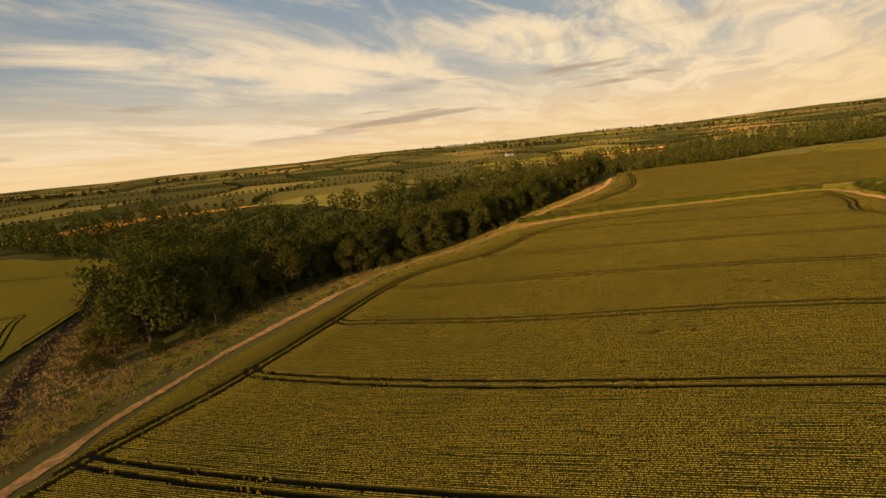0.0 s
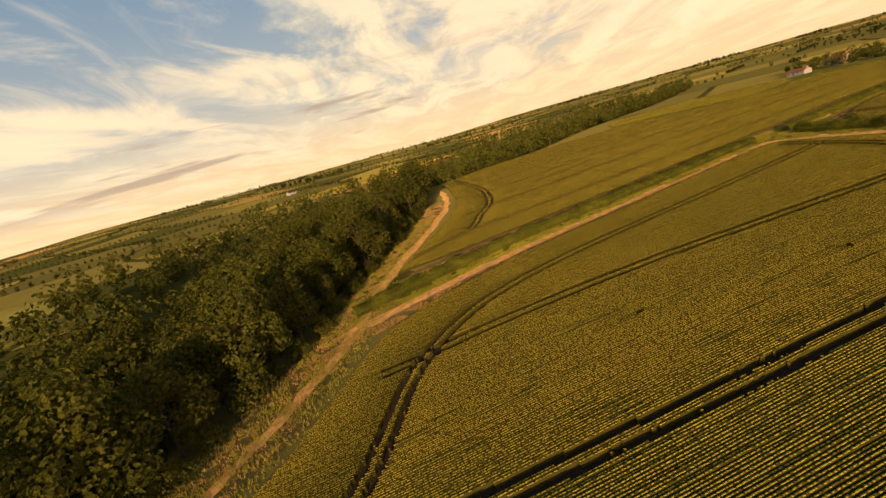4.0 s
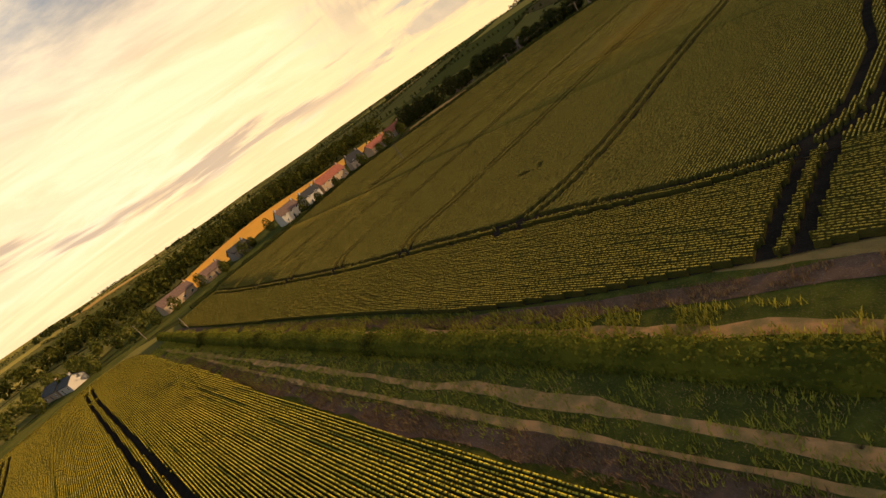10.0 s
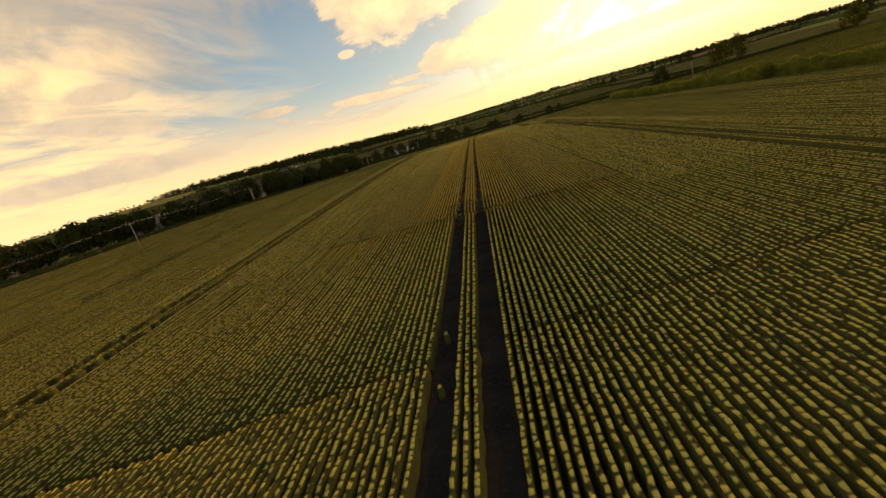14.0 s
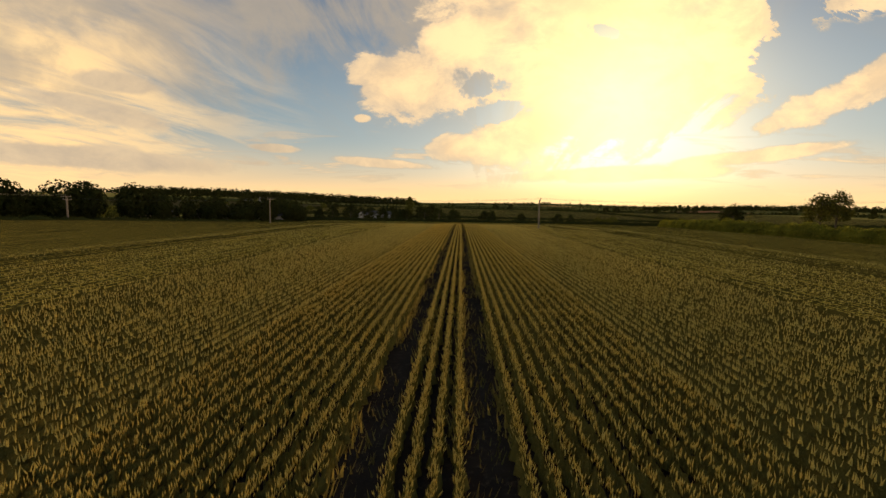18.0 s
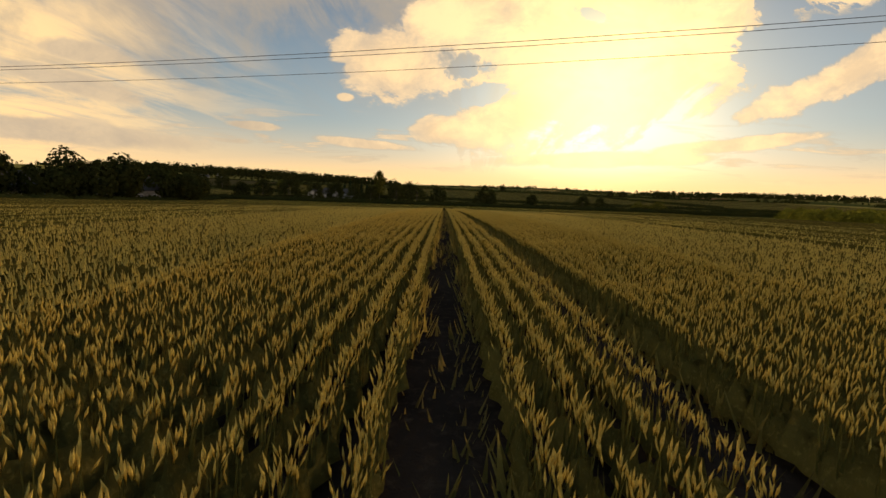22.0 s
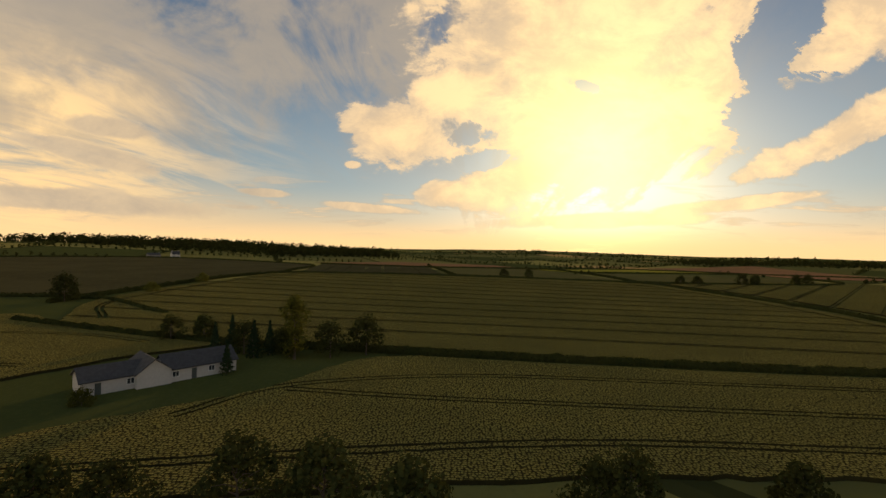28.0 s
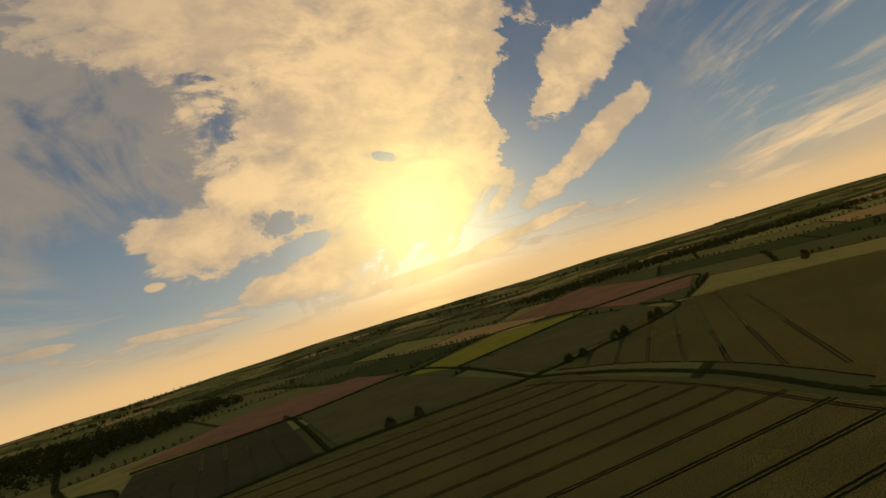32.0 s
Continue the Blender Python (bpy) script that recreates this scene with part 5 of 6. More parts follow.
for i, (x, y) in enumerate(scatter(NEAR_WOOD, 7.2, 210, rng)):
    u = rng.random()
    kind = BROAD[i % 4] if u < 0.72 else GOLD[i % 2] if u < 0.84 else BARE[i % 2] if u < 0.94 else DEAD
    if 90 < y < 235 and float(away(NEAR_WOOD[1:9], x, y)) < 8:
        kind = FINE[i % 3]
    place(kind, x, y, rng.uniform(0, 6.28), rng.uniform(0.68, 1.38), 0.2)
EDGE = smooth_line([(-50, 84), (-38, 98), (-30, 120), (-13, 137), (8, 155), (37, 184), (50, 205), (76, 241), (102, 283)], 6.5)
for i, (x, y) in enumerate(EDGE):
    place(BUSH[i % 2], x + rng.uniform(-2.5, 0.5), y + rng.uniform(-1, 2.5), rng.uniform(0, 6.28), rng.uniform(0.6, 1.3), 0.3)


def wood(name, spots_, tall, leaf, per, label, material="leaf", seed=1):
    """A distant wood as one mass of crowns."""
    rng = np.random.default_rng(seed)
    pts, face = [], []
    for x, y in spots_:
        h = tall * rng.uniform(0.7, 1.25)
        r = h * rng.uniform(0.28, 0.42)
        d = rng.normal(size=(per, 3))
        d /= np.linalg.norm(d, axis=1)[:, None]
        d[:, 2] = np.where(d[:, 2] < -0.2, d[:, 2] * 0.9, d[:, 2])
        c = np.array([x, y, hz(x, y) + h * 0.52])
        pts.append(c + d * np.array([r, r, h * 0.48]) * rng.uniform(0.75, 1.1, (per, 1)))
        face.append(d)
    pts = np.vstack(pts)
    return tagged(quads_mesh(name, pts, leaf, rng, material, np.vstack(face)), label, "wood", kind="stuff")


rng = np.random.default_rng(5)
deep = scatter(RAVINE, 8.5, 900, rng)
deep = [q for q in deep if not inside(NEAR_WOOD, q[0], q[1]) and float(away(NEAR_WOOD[:10], q[0], q[1])) > 30 and math.hypot(q[0] + 50, q[1] - 95) > 55]
wood("valley_wood", deep, 14, 1.5, 150, "dense broadleaf wood filling the valley", seed=81)
wood("far_wood", scatter([(292, -926), (581, -971), (900, -1200), (600, -1400), (107, -1250), (82, -1112)], 11, 620, rng), 17, 3.8, 34, "dark distant wood", "leaf_shaded", seed=82)
wood("far_wood", scatter([(-560, -980), (-900, -760), (-1250, -500), (-1300, -640), (-900, -1000), (-600, -1150)], 13, 420, rng), 12, 3.6, 30, "dark distant wood", "leaf_shaded", seed=83)
wood("village_trees", scatter([(385, 175), (400, 230), (412, 300), (470, 340), (520, 240), (440, 160)], 9, 90, rng) + scatter([(392, 20), (398, 10), (400, -20), (330, -60), (290, -130), (262, -180), (300, -190), (345, -110), (408, -50), (410, 20)], 8, 70, rng),
     7.5, 1.1, 120, "garden trees among the village houses", seed=84)
front = smooth_line([(388, 168), (386, 140), (384, 115), (366, 100), (365, 70), (364, 50), (362, 30), (364, 8), (346, -12), (338, -34), (318, -56), (286, -92), (270, -118), (256, -150), (252, -180)], 6.5)
front = [(x + rng.normal(0, 2.5) + (0 if y > 25 else 3), y + rng.normal(0, 2.5)) for x, y in front for _ in range(1 if y > 25 else 3) if rng.random() < 0.85]
wood("garden_trees", [q for q in front if q[1] > 25], 6.0, 0.7, 260, "garden trees and bushes along the field edge", seed=89)
wood("garden_trees", [q for q in front if q[1] <= 25], 9.5, 0.9, 480, "dark garden trees and bushes along the field edge", "leaf_shaded", seed=88)
wood("far_wood", scatter([(462, 160), (620, 230), (700, -60), (600, -160), (476, -70), (484, 40)], 9, 300, rng), 12, 2.4, 60, "dark wood behind the barley", seed=85)
# hedgerow trees along the far field boundaries
rows_far = []
ct, st = math.cos(COUNTRY_TURN), math.sin(COUNTRY_TURN)
for line in range(-34, 35):
    gap_ = rng.uniform(0, 1)
    t = np.arange(-4000, 4000, 9.5)
    t = t + rng.uniform(-3, 3, len(t))
    xs_ = LANE_W * line - lane_bow(t)
    keep_ = np.sin(t / 130 + 6 * gap_) + rng.normal(0, 0.5, len(t)) > -0.1
    rows_far += list(zip(xs_[keep_], t[keep_]))
    ym = CLOSE_L * np.arange(-20, 21) - 77 * line
    for y0 in ym:
        if rng.random() < 0.25:
            continue
        xq = LANE_W * line + np.arange(0, LANE_W, 9.5)
        xq = xq - lane_bow(np.full(len(xq), y0))
        rows_far += list(zip(xq, y0 - close_bow(xq) + rng.normal(0, 0.8, len(xq))))
q = np.array(rows_far) + rng.normal(0, 1.0, (len(rows_far), 2))
q = np.stack([q[:, 0] * ct - q[:, 1] * st, q[:, 0] * st + q[:, 1] * ct], 1)
r_ = np.hypot(q[:, 0] - 180, q[:, 1] - 50)
ok = (r_ > 560) & (r_ < 2700) & ~inside(RAVINE, q[:, 0], q[:, 1]) & ((r_ < 1500) | (rng.random(len(q)) < 0.5))
for poly in PATCHES:
    ok &= ~inside(poly, q[:, 0], q[:, 1])
near_ = ok & (r_ < 1000)
wood("far_hedgerow", q[near_].tolist(), 4.6, 1.7, 22, "hedgerow trees and bushes across the country", "leaf_shaded", seed=90)
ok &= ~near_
wood("far_hedgerow", q[ok].tolist(), 5.0, 3.0, 7, "distant hedgerow trees across the country", "leaf_shaded", seed=86)
clumps = []
for _ in range(40):
    a, r = rng.uniform(0, 6.283), rng.uniform(1100, 4200)
    x, y, w = 180 + math.cos(a) * r, 50 + math.sin(a) * r, rng.uniform(60, 260)
    clumps += [(x + rng.normal(0, w), y + rng.normal(0, w * 0.35)) for j in range(40)]
wood("far_wood", [q for q in clumps if math.hypot(q[0] - 180, q[1] - 50) < 4700], 12, 6.0, 12, "scattered distant woods", "leaf_shaded", seed=87)

# trees of the field-end hedge and round the bungalow
H3 = HEDGE_TREE
for x, y, k, s in [(168, -191, H3[0], 1.1), (150, -190, H3[1], 0.9), (146, -191, H3[2], 0.8), (129, -188, H3[0], 0.85), (108, -184, H3[1], 0.8), (101, -183, H3[2], 0.65), (87, -177, BUSH[0], 1.1), (79, -175, BUSH[1], 1.2),
                   (176, -195, H3[1], 1.05), (184, -197, H3[2], 0.95), (208, -198, H3[0], 1.15), (201, -197, H3[1], 0.95), (194.5, -196, H3[2], 0.8), (216, -199, H3[2], 0.9), (226, -199, H3[1], 1.2), (236, -202, H3[2], 1.0), (243, -198, H3[0], 1.0), (188, -262, H3[1], 0.9), (170, -262, H3[2], 1.1),
                   (213, -283, H3[0], 1.0), (292, -365, H3[1], 1.5), (271, -395, BUSH[0], 1.3), (262, -440, BUSH[1], 1.4), (51, -498, H3[1], 1.0), (33, -489, H3[2], 1.0), (-80, -455, H3[0], 1.1),
                   (-93, -452, H3[1], 1.0), (-135, -452, H3[2], 1.1), (-150, -455, H3[0], 1.3), (-195, -458, H3[1], 1.2), (-210, -460, H3[2], 1.1), (90, -80, H3[0], 1.2), (70, -66, BROAD[2], 0.75),
                   (56, -72, BROAD[3], 0.8), (28, -42, BROAD[0], 0.8), (8, -36, BROAD[1], 0.85), (199, -266, H3[1], 1.0), (191, -266, H3[0], 0.9), (220.9, -281.8, H3[2], 0.8), (216, -233, BUSH[0], 0.7), (178.5, -260, H3[2], 1.0),
                   (169, 150, BUSH[0], 0.7), (166, 118, BUSH[1], 0.8), (156, 50, BUSH[0], 0.8), (300, 183, BUSH[1], 0.7), (175.5, 170.5, BUSH[0], 0.8), (176.5, 177.5, BUSH[1], 0.55), (169.5, 161, BUSH[1], 0.7), (230, 186.2, BUSH[0], 0.55), (264, 184.4, BUSH[1], 0.6)]:
    place(k, x, y, x * 0.7, s, 0.1)
place(TALL, 186.5, -259.6, 0.3, 1.0, 0.1)
for x, y, s in [(198.5, -249, 0.62), (196, -262, 0.8), (193, -265, 0.75), (202, -267, 0.85), (205, -264, 0.75)]:
    place(FIRS[0], x, y, x, s, 0.1)
for t_ in FINE + HEDGE_TREE + BROAD + GOLD + BARE + BUSH + FIRS + [TALL, DEAD]:
    drop(t_)


def tufts(name, line, spread, per_m, tall, material, label, seed, blades=3, skip=()):
    """Loose grass: thin bent blades in clumps along a line."""
    rng = np.random.default_rng(seed)
    c = smooth_line(line, 1.0)
    dist = np.concatenate([[0], np.cumsum(np.linalg.norm(np.diff(c, axis=0), axis=1))])
    n = int(dist[-1] * per_m)
    d = rng.uniform(0, dist[-1], n)
    x, y = np.interp(d, dist, c[:, 0]) + rng.uniform(-spread, spread, n), np.interp(d, dist, c[:, 1]) + rng.uniform(-spread, spread, n)
    keep = np.array([noise.noise(Vector((a / 2.6, b / 2.6, seed))) > -0.15 for a, b in zip(x, y)])
    for poly in skip:
        keep &= ~inside(poly, x, y)
    x, y = x[keep], y[keep]
    n = len(x)
    z = height(x, y)
    v = []
    for _ in range(blades):
        a, h = rng.uniform(0, 2 * math.pi, n), tall * rng.uniform(0.5, 1.3, n)
        ox, oy = rng.normal(0, 0.09, n), rng.normal(0, 0.09, n)
        w = h * 0.10
        foot = np.stack([x + ox, y + oy, z], 1)
        side = np.stack([np.sin(a), -np.cos(a), 0 * a], 1) * w[:, None]
        tip = foot + np.stack([np.cos(a) * h * 0.45, np.sin(a) * h * 0.45, h], 1)
        v += [foot - side, foot + side, tip]
    pts = np.stack(v, 1).reshape(-1, 3)
    f = (np.arange(n)[:, None] * 3 * blades + np.arange(3 * blades)[None, :]).reshape(-1, 3)
    return tagged(raw_mesh(name, pts, f, material), label, "grass", kind="stuff")


FIELDS = (FIELD_WEST, FIELD_NORTH, FIELD_MAIN, FIELD_HEAD)
surface("grass_blade", ((0.40, 0.35, 0.045), (0.26, 0.25, 0.035), (0.50, 0.37, 0.075)), 1.0, bump=0, island=0.5, translucent=0.3)
surface("dry_blade", ((0.60, 0.37, 0.13), (0.46, 0.28, 0.11), (0.66, 0.44, 0.17)), 1.0, bump=0, island=0.4, translucent=0.2)
surface("heath_blade", ((0.24, 0.15, 0.075), (0.30, 0.19, 0.09), (0.17, 0.12, 0.05)), 1.0, bump=0, island=0.5, translucent=0.2)
surface("white_flower", ((0.55, 0.52, 0.42), (0.48, 0.46, 0.38), (0.60, 0.57, 0.48)), 1.0, bump=0)
tufts("verge_grass", [(52, 187), (90, 187.5), (130, 188), (166, 187.5)], 2.6, 200, 0.42, "grass_blade", "tall green grass at the hedge foot", 91, skip=FIELDS)
tufts("verge_grass", [(60, 194), (100, 194), (150, 193.5), (172, 192), (230, 190), (345, 186)], 3.2, 70, 0.42, "grass_blade", "long green grass along the margin", 92, skip=FIELDS)
tufts("verge_grass", [(171, 192), (173, 182), (172, 168), (170, 150), (167, 125), (160, 85)], 6.0, 260, 0.42, "grass_blade", "long green grass between two fields", 93, skip=FIELDS)
tufts("verge_grass", [(182, 186), (240, 184), (345, 180)], 3.2, 130, 0.50, "grass_blade", "long green grass beside the trimmed hedge", 94, skip=FIELDS)
tufts("dry_grass", [(40, 184), (80, 183), (120, 184.8), (150, 185.8), (164.5, 184), (167, 179.5), (166, 170), (163, 156)], 2.2, 170, 0.14, "dry_blade", "short bleached grass on the track", 95, skip=FIELDS)
tufts("dry_grass", [(112, 194), (150, 193), (200, 190.5), (300, 186.5)], 2.2, 50, 0.2, "dry_blade", "short bleached grass in the wheel tracks", 96, skip=FIELDS)
tufts("dry_grass", [(178, 185), (181.2, 181), (180.4, 172), (178.8, 158), (176, 142)], 0.9, 120, 0.32, "dry_blade", "bleached grass between hedge and crop", 103, skip=FIELDS)
tufts("verge_grass", [(36, 178), (48, 179.5), (70, 181.3), (90, 182), (120, 183), (150, 184)], 1.8, 80, 0.32, "dry_blade", "bleached grass between track and crop", 105, skip=FIELDS)
tufts("verge_grass", [(44, 186.4), (80, 186.2), (112, 186.8), (140, 187.2), (162, 186.4)], 0.7, 90, 0.30, "grass_blade", "green grass strip along the track", 106, skip=FIELDS)
tufts("verge_grass", [(50, 184.2), (80, 184.4), (119, 185.2), (150, 186)], 0.5, 26, 0.22, "grass_blade", "green tufts between the wheel tracks", 107, skip=FIELDS)
tufts("heather_grass", [(62, 199), (80, 197.6), (115, 197), (147, 196.5), (187, 194.5), (240, 192.5), (300, 188.2)], 1.0, 45, 0.42, "heath_blade", "reddish seeding grass beside the crop", 97)
tufts("heather_grass", [(66, 179.6), (90, 181.5), (120, 182.5), (148, 183.2), (160, 183.2), (164, 180.5), (164, 170)], 0.7, 70, 0.38, "heath_blade", "reddish seeding grass beside the crop", 98)
tufts("heather_grass", [(183, 178.8), (213, 182.6), (243, 181.5), (300, 179)], 0.8, 45, 0.38, "heath_blade", "reddish seeding grass beside the crop", 99)
tufts("dry_grass", [(-36, 45), (-32, 68), (-22, 97), (-1, 139), (24, 161), (43, 181), (56, 201), (72, 221), (87, 240), (106, 270)], 0.9, 40, 0.28, "dry_blade", "bleached grass on the track by the wood", 104)
tufts("bank_grass", [(-52, 30), (-44, 60), (-36, 92), (-26, 116), (-8, 136), (16, 155), (36, 176), (50, 200), (66, 222), (84, 244), (104, 276)], 5.0, 90, 0.36, "dry_blade", "rough bleached grass on the bank", 100, skip=FIELDS)
tufts("bank_grass", [(-52, 40), (-50, 66), (-60, 90), (-76, 112)], 11.0, 90, 0.5, "dry_blade", "rough bleached grass on the bank", 101, skip=FIELDS)
tufts("bank_grass", [(-50, 40), (-44, 64), (-34, 92), (-22, 118), (20, 158), (40, 180), (52, 202), (68, 226), (88, 252)], 5.5, 150, 0.42, "grass_blade", "rough green grass on the bank", 102, skip=FIELDS)


def parsley(x, y, seed):
    """A cow parsley plant: a thin stem with flat white flower heads."""
    rnd = random.Random(seed)
    bm = bmesh.new()
    h = rnd.uniform(0.8, 1.15)
    tube(bm, [Vector((0, 0, 0)), Vector((0.03, 0, h * 0.5)), Vector((0, 0, h))], 0.012, 0.006, 4)
    ob = tagged(new("cow_parsley"), "tall white flowering weed by the hedge", "weed", "white flowering weeds")
    part("stem", bm, "grass_blade", ob)
    bm = bmesh.new()
    for i in range(5):
        a = i * 1.26 + rnd.random()
        r = 0.0 if i == 0 else 0.10
        bmesh.ops.create_icosphere(bm, subdivisions=1, radius=0.055, matrix=Matrix.Translation((math.cos(a) * r, math.sin(a) * r, h - 0.04 * (i > 0))) @ Matrix.Diagonal((1, 1, 0.35, 1)))
    part("flower_head", bm, "white_flower", ob)
    ob.matrix_basis = Matrix.Translation((x, y, hz(x, y))) @ Matrix.Rotation(rnd.uniform(0, 6), 4, "Z") @ Matrix.Scale(rnd.uniform(0.8, 1.2), 4)


rnd = random.Random(8)
for i in range(24):
    parsley(rnd.choice((122, 131, 139, 146, 152, 108)) + rnd.uniform(-2.4, 2.4), 191.9 + rnd.uniform(-0.4, 1.2), i)

# ---------- the low corridor: wheat ear by ear beside the main wheeling ----------
ear_material("ears", HEAD_C, (0.74, 0.57, 0.15), (0.62, 0.50, 0.135), (0.34, 0.27, 0.065))
# Stalk stubs below the ears, their colour darkened as shaded straw.
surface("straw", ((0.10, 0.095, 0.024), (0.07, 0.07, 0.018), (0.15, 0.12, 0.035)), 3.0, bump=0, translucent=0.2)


def wheat_tile(length, offsets, per_m, rng, fat=1.0):
    """One stretch of drilled wheat: every stalk a blade of straw with a plump ear on it. Points, ear faces, straw faces."""
    pts, ears, straw = [], [], []
    xs, ys = [], []
    for o in offsets:
        n = int(length * per_m)
        ys.append(rng.uniform(0, length, n))
        xs.append(o + rng.normal(0, 0.026, n))
    x, y = np.concatenate(xs), np.concatenate(ys)
    n = len(x)
    clump = 0.5 * np.sin(x * 11 + np.sin(y * 5.3) * 2) * np.sin(y * 6.1 + x * 3)
    mid_ = np.concatenate([np.full(int(length * per_m), o) for o in offsets])
    tall = 0.61 - 1.6 * np.abs(x - mid_) + 0.05 * clump + rng.normal(0, 0.03, n)
    lean = rng.normal(0, 0.022, (n, 2)) + np.array([0.008, 0.006])
    long_ = rng.uniform(0.075, 0.105, n) * fat
    r = rng.uniform(0.0066, 0.0088, n) * fat
    a = rng.uniform(0, 2 * math.pi, n)
    neck = np.stack([x + lean[:, 0], y + lean[:, 1], tall - long_ * 0.3], 1)
    tip = neck + np.stack([lean[:, 0] * 0.6 + rng.normal(0, 0.010, n), lean[:, 1] * 0.6 + rng.normal(0, 0.010, n), long_], 1)
    midp = neck * 0.5 + tip * 0.5
    ring = [np.stack([np.cos(a + t), np.sin(a + t), np.zeros(n)], 1) for t in (0, 2.094, 4.189)]
    v = [neck] + [midp + q * r[:, None] for q in ring] + [tip]
    # a short stub of straw and a bent leaf
    side = np.stack([np.cos(a + 0.5), np.sin(a + 0.5), np.zeros(n)], 1)
    out = np.stack([np.cos(a * 1.7), np.sin(a * 1.7), np.zeros(n)], 1)
    lb = np.stack([x, y, tall * rng.uniform(0.3, 0.6, n)], 1)
    v += [lb - side * 0.010, lb + side * 0.010, neck + np.array([0, 0, 0.01])]
    k = len(v)
    pts = np.stack(v, 1).reshape(-1, 3)
    b = np.arange(n)[:, None] * k
    ear_f = np.concatenate([b + np.array(q) for q in ((0, 2, 1), (0, 3, 2), (0, 1, 3), (1, 2, 4), (2, 3, 4), (3, 1, 4))])
    straw_f = (b + np.array((5, 6, 7)))[::3]
    return pts, ear_f, straw_f


def tile_mesh(name, data):
    pts, e, s = data
    me = bpy.data.meshes.new(name)
    f = np.concatenate([e, s])
    me.vertices.add(len(pts))
    me.vertices.foreach_set("co", np.ascontiguousarray(pts, np.float32).ravel())
    me.loops.add(f.size)
    me.loops.foreach_set("vertex_index", f.ravel().astype(np.int32))
    me.polygons.add(len(f))
    me.polygons.foreach_set("loop_start", np.arange(0, f.size, 3, dtype=np.int32))
    me.polygons.foreach_set("material_index", np.concatenate([np.zeros(len(e), np.int32), np.ones(len(s), np.int32)]))
    me.update(calc_edges=True)
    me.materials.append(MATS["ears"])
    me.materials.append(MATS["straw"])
    return me


ROW, TILE = GAUGE / 6, 6.0


def row_offsets(lo, hi):
    """Rows lie half a spacing off the middle; each wheel leaves two of them out."""
    out = []
    for j in np.arange(-120, 120) + 0.5:
        if lo <= abs(j * ROW) < hi and abs(j) not in (2.5, 3.5):
            out.append(float(j * ROW))
    return out


def seat(s):
    """The pose of a tile that starts s along the main wheeling and lies on the land."""
    x, y = main_line(s)
    x1, y1 = main_line(s + TILE)
    z0, z1 = hz(x, y), hz(x1, y1)
    u = AXIS[1]
    side = Vector((u.y, -u.x))
    zs = (hz(x + side.x * 8, y + side.y * 8) - hz(x - side.x * 8, y - side.y * 8)) / 16
    m = Matrix(((side.x, u.x, 0, x), (side.y, u.y, 0, y), (zs, (z1 - z0) / TILE, 1, z0), (0, 0, 0, 1)))
    return m


rng = np.random.default_rng(404)
NEAR = [tile_mesh("wheat", wheat_tile(TILE, row_offsets(0, 2.2), 92, rng)) for _ in range(3)]
HEAD = [tile_mesh("wheat", wheat_tile(TILE, row_offsets(0, 2.2), 32, rng))]
MID = [tile_mesh("wheat", wheat_tile(TILE, row_offsets(2.2, HALF), 52, rng, 1.15)) for _ in range(2)]
s, i = S0, 0
while s < S1 - 1:
    low_ = 54 < s < 250
    for meshes, words in ((NEAR if low_ else HEAD, "standing wheat with plump ears along the wheelings"), (MID, "standing wheat rows a little off the wheelings")):
        ob = new("wheat_rows", meshes[(i * 7) % len(meshes)])
        ob.matrix_world = seat(s)
        tagged(ob, words, "crop", kind="stuff")
    s, i = s + TILE, i + 1


def wheat_rows(lo, hi, seg, seed, label, top=0.62, spike=0.06, half=0.085, material="row_body"):
    """Rows of wheat as ragged ridges with a saw-toothed crest of ears."""
    rng = np.random.default_rng(seed)
    off = np.array(row_offsets(lo, hi))
    n = int((S1 - S0) / seg)
    s = S0 + np.arange(n + 1)[None, :] * seg + rng.uniform(-0.3, 0.3, (len(off), n + 1)) * seg
    u, v = np.array(AXIS[1]), np.array((AXIS[1].y, -AXIS[1].x))
    tooth = np.where((np.arange(n + 1)[None, :] + np.arange(len(off))[:, None]) % 2 == 0, 1.0, -1.0)
    l = off[:, None] + rng.normal(0, 0.035, (len(off), n + 1))
    x, y = AXIS[0].x + u[0] * s + v[0] * l, AXIS[0].y + u[1] * s + v[1] * l
    g = height(x, y)
    bunch = np.sin(s * 9.0 + np.arange(len(off))[:, None] * 2.1) * np.sin(s * 3.7 + 1.3 * np.arange(len(off))[:, None])
    h = top + tooth * spike * rng.uniform(0.5, 1.3, x.shape) + 0.04 * bunch + rng.normal(0, 0.02, x.shape)
    wl, wr = half * (1 + rng.normal(0, 0.2, x.shape) + 0.18 * bunch), half * (1 + rng.normal(0, 0.2, x.shape) + 0.18 * bunch)
    pts = np.stack([np.stack([x - v[0] * wl, y - v[1] * wl, g + 0.2], -1), np.stack([x, y, g + h], -1), np.stack([x + v[0] * wr, y + v[1] * wr, g + 0.2], -1)], 2)
    idx = np.arange(len(off) * (n + 1)).reshape(len(off), n + 1) * 3
    i0, i1 = idx[:, :-1].ravel(), idx[:, 1:].ravel()
    f = np.concatenate([np.stack([i0 + j, i0 + j + 1, i1 + j + 1, i1 + j], -1) for j in range(2)])
    return tagged(raw_mesh("wheat_body", pts.reshape(-1, 3), f, material), label, "crop", kind="stuff")


# These bodies are painted dark, so the rows look shaded below the ears.
wheat_rows(0, 2.2, 0.09, 1, "shade coloured leafy straw of the wheat rows by the wheelings", 0.44, 0.03, 0.056, "row_shade")
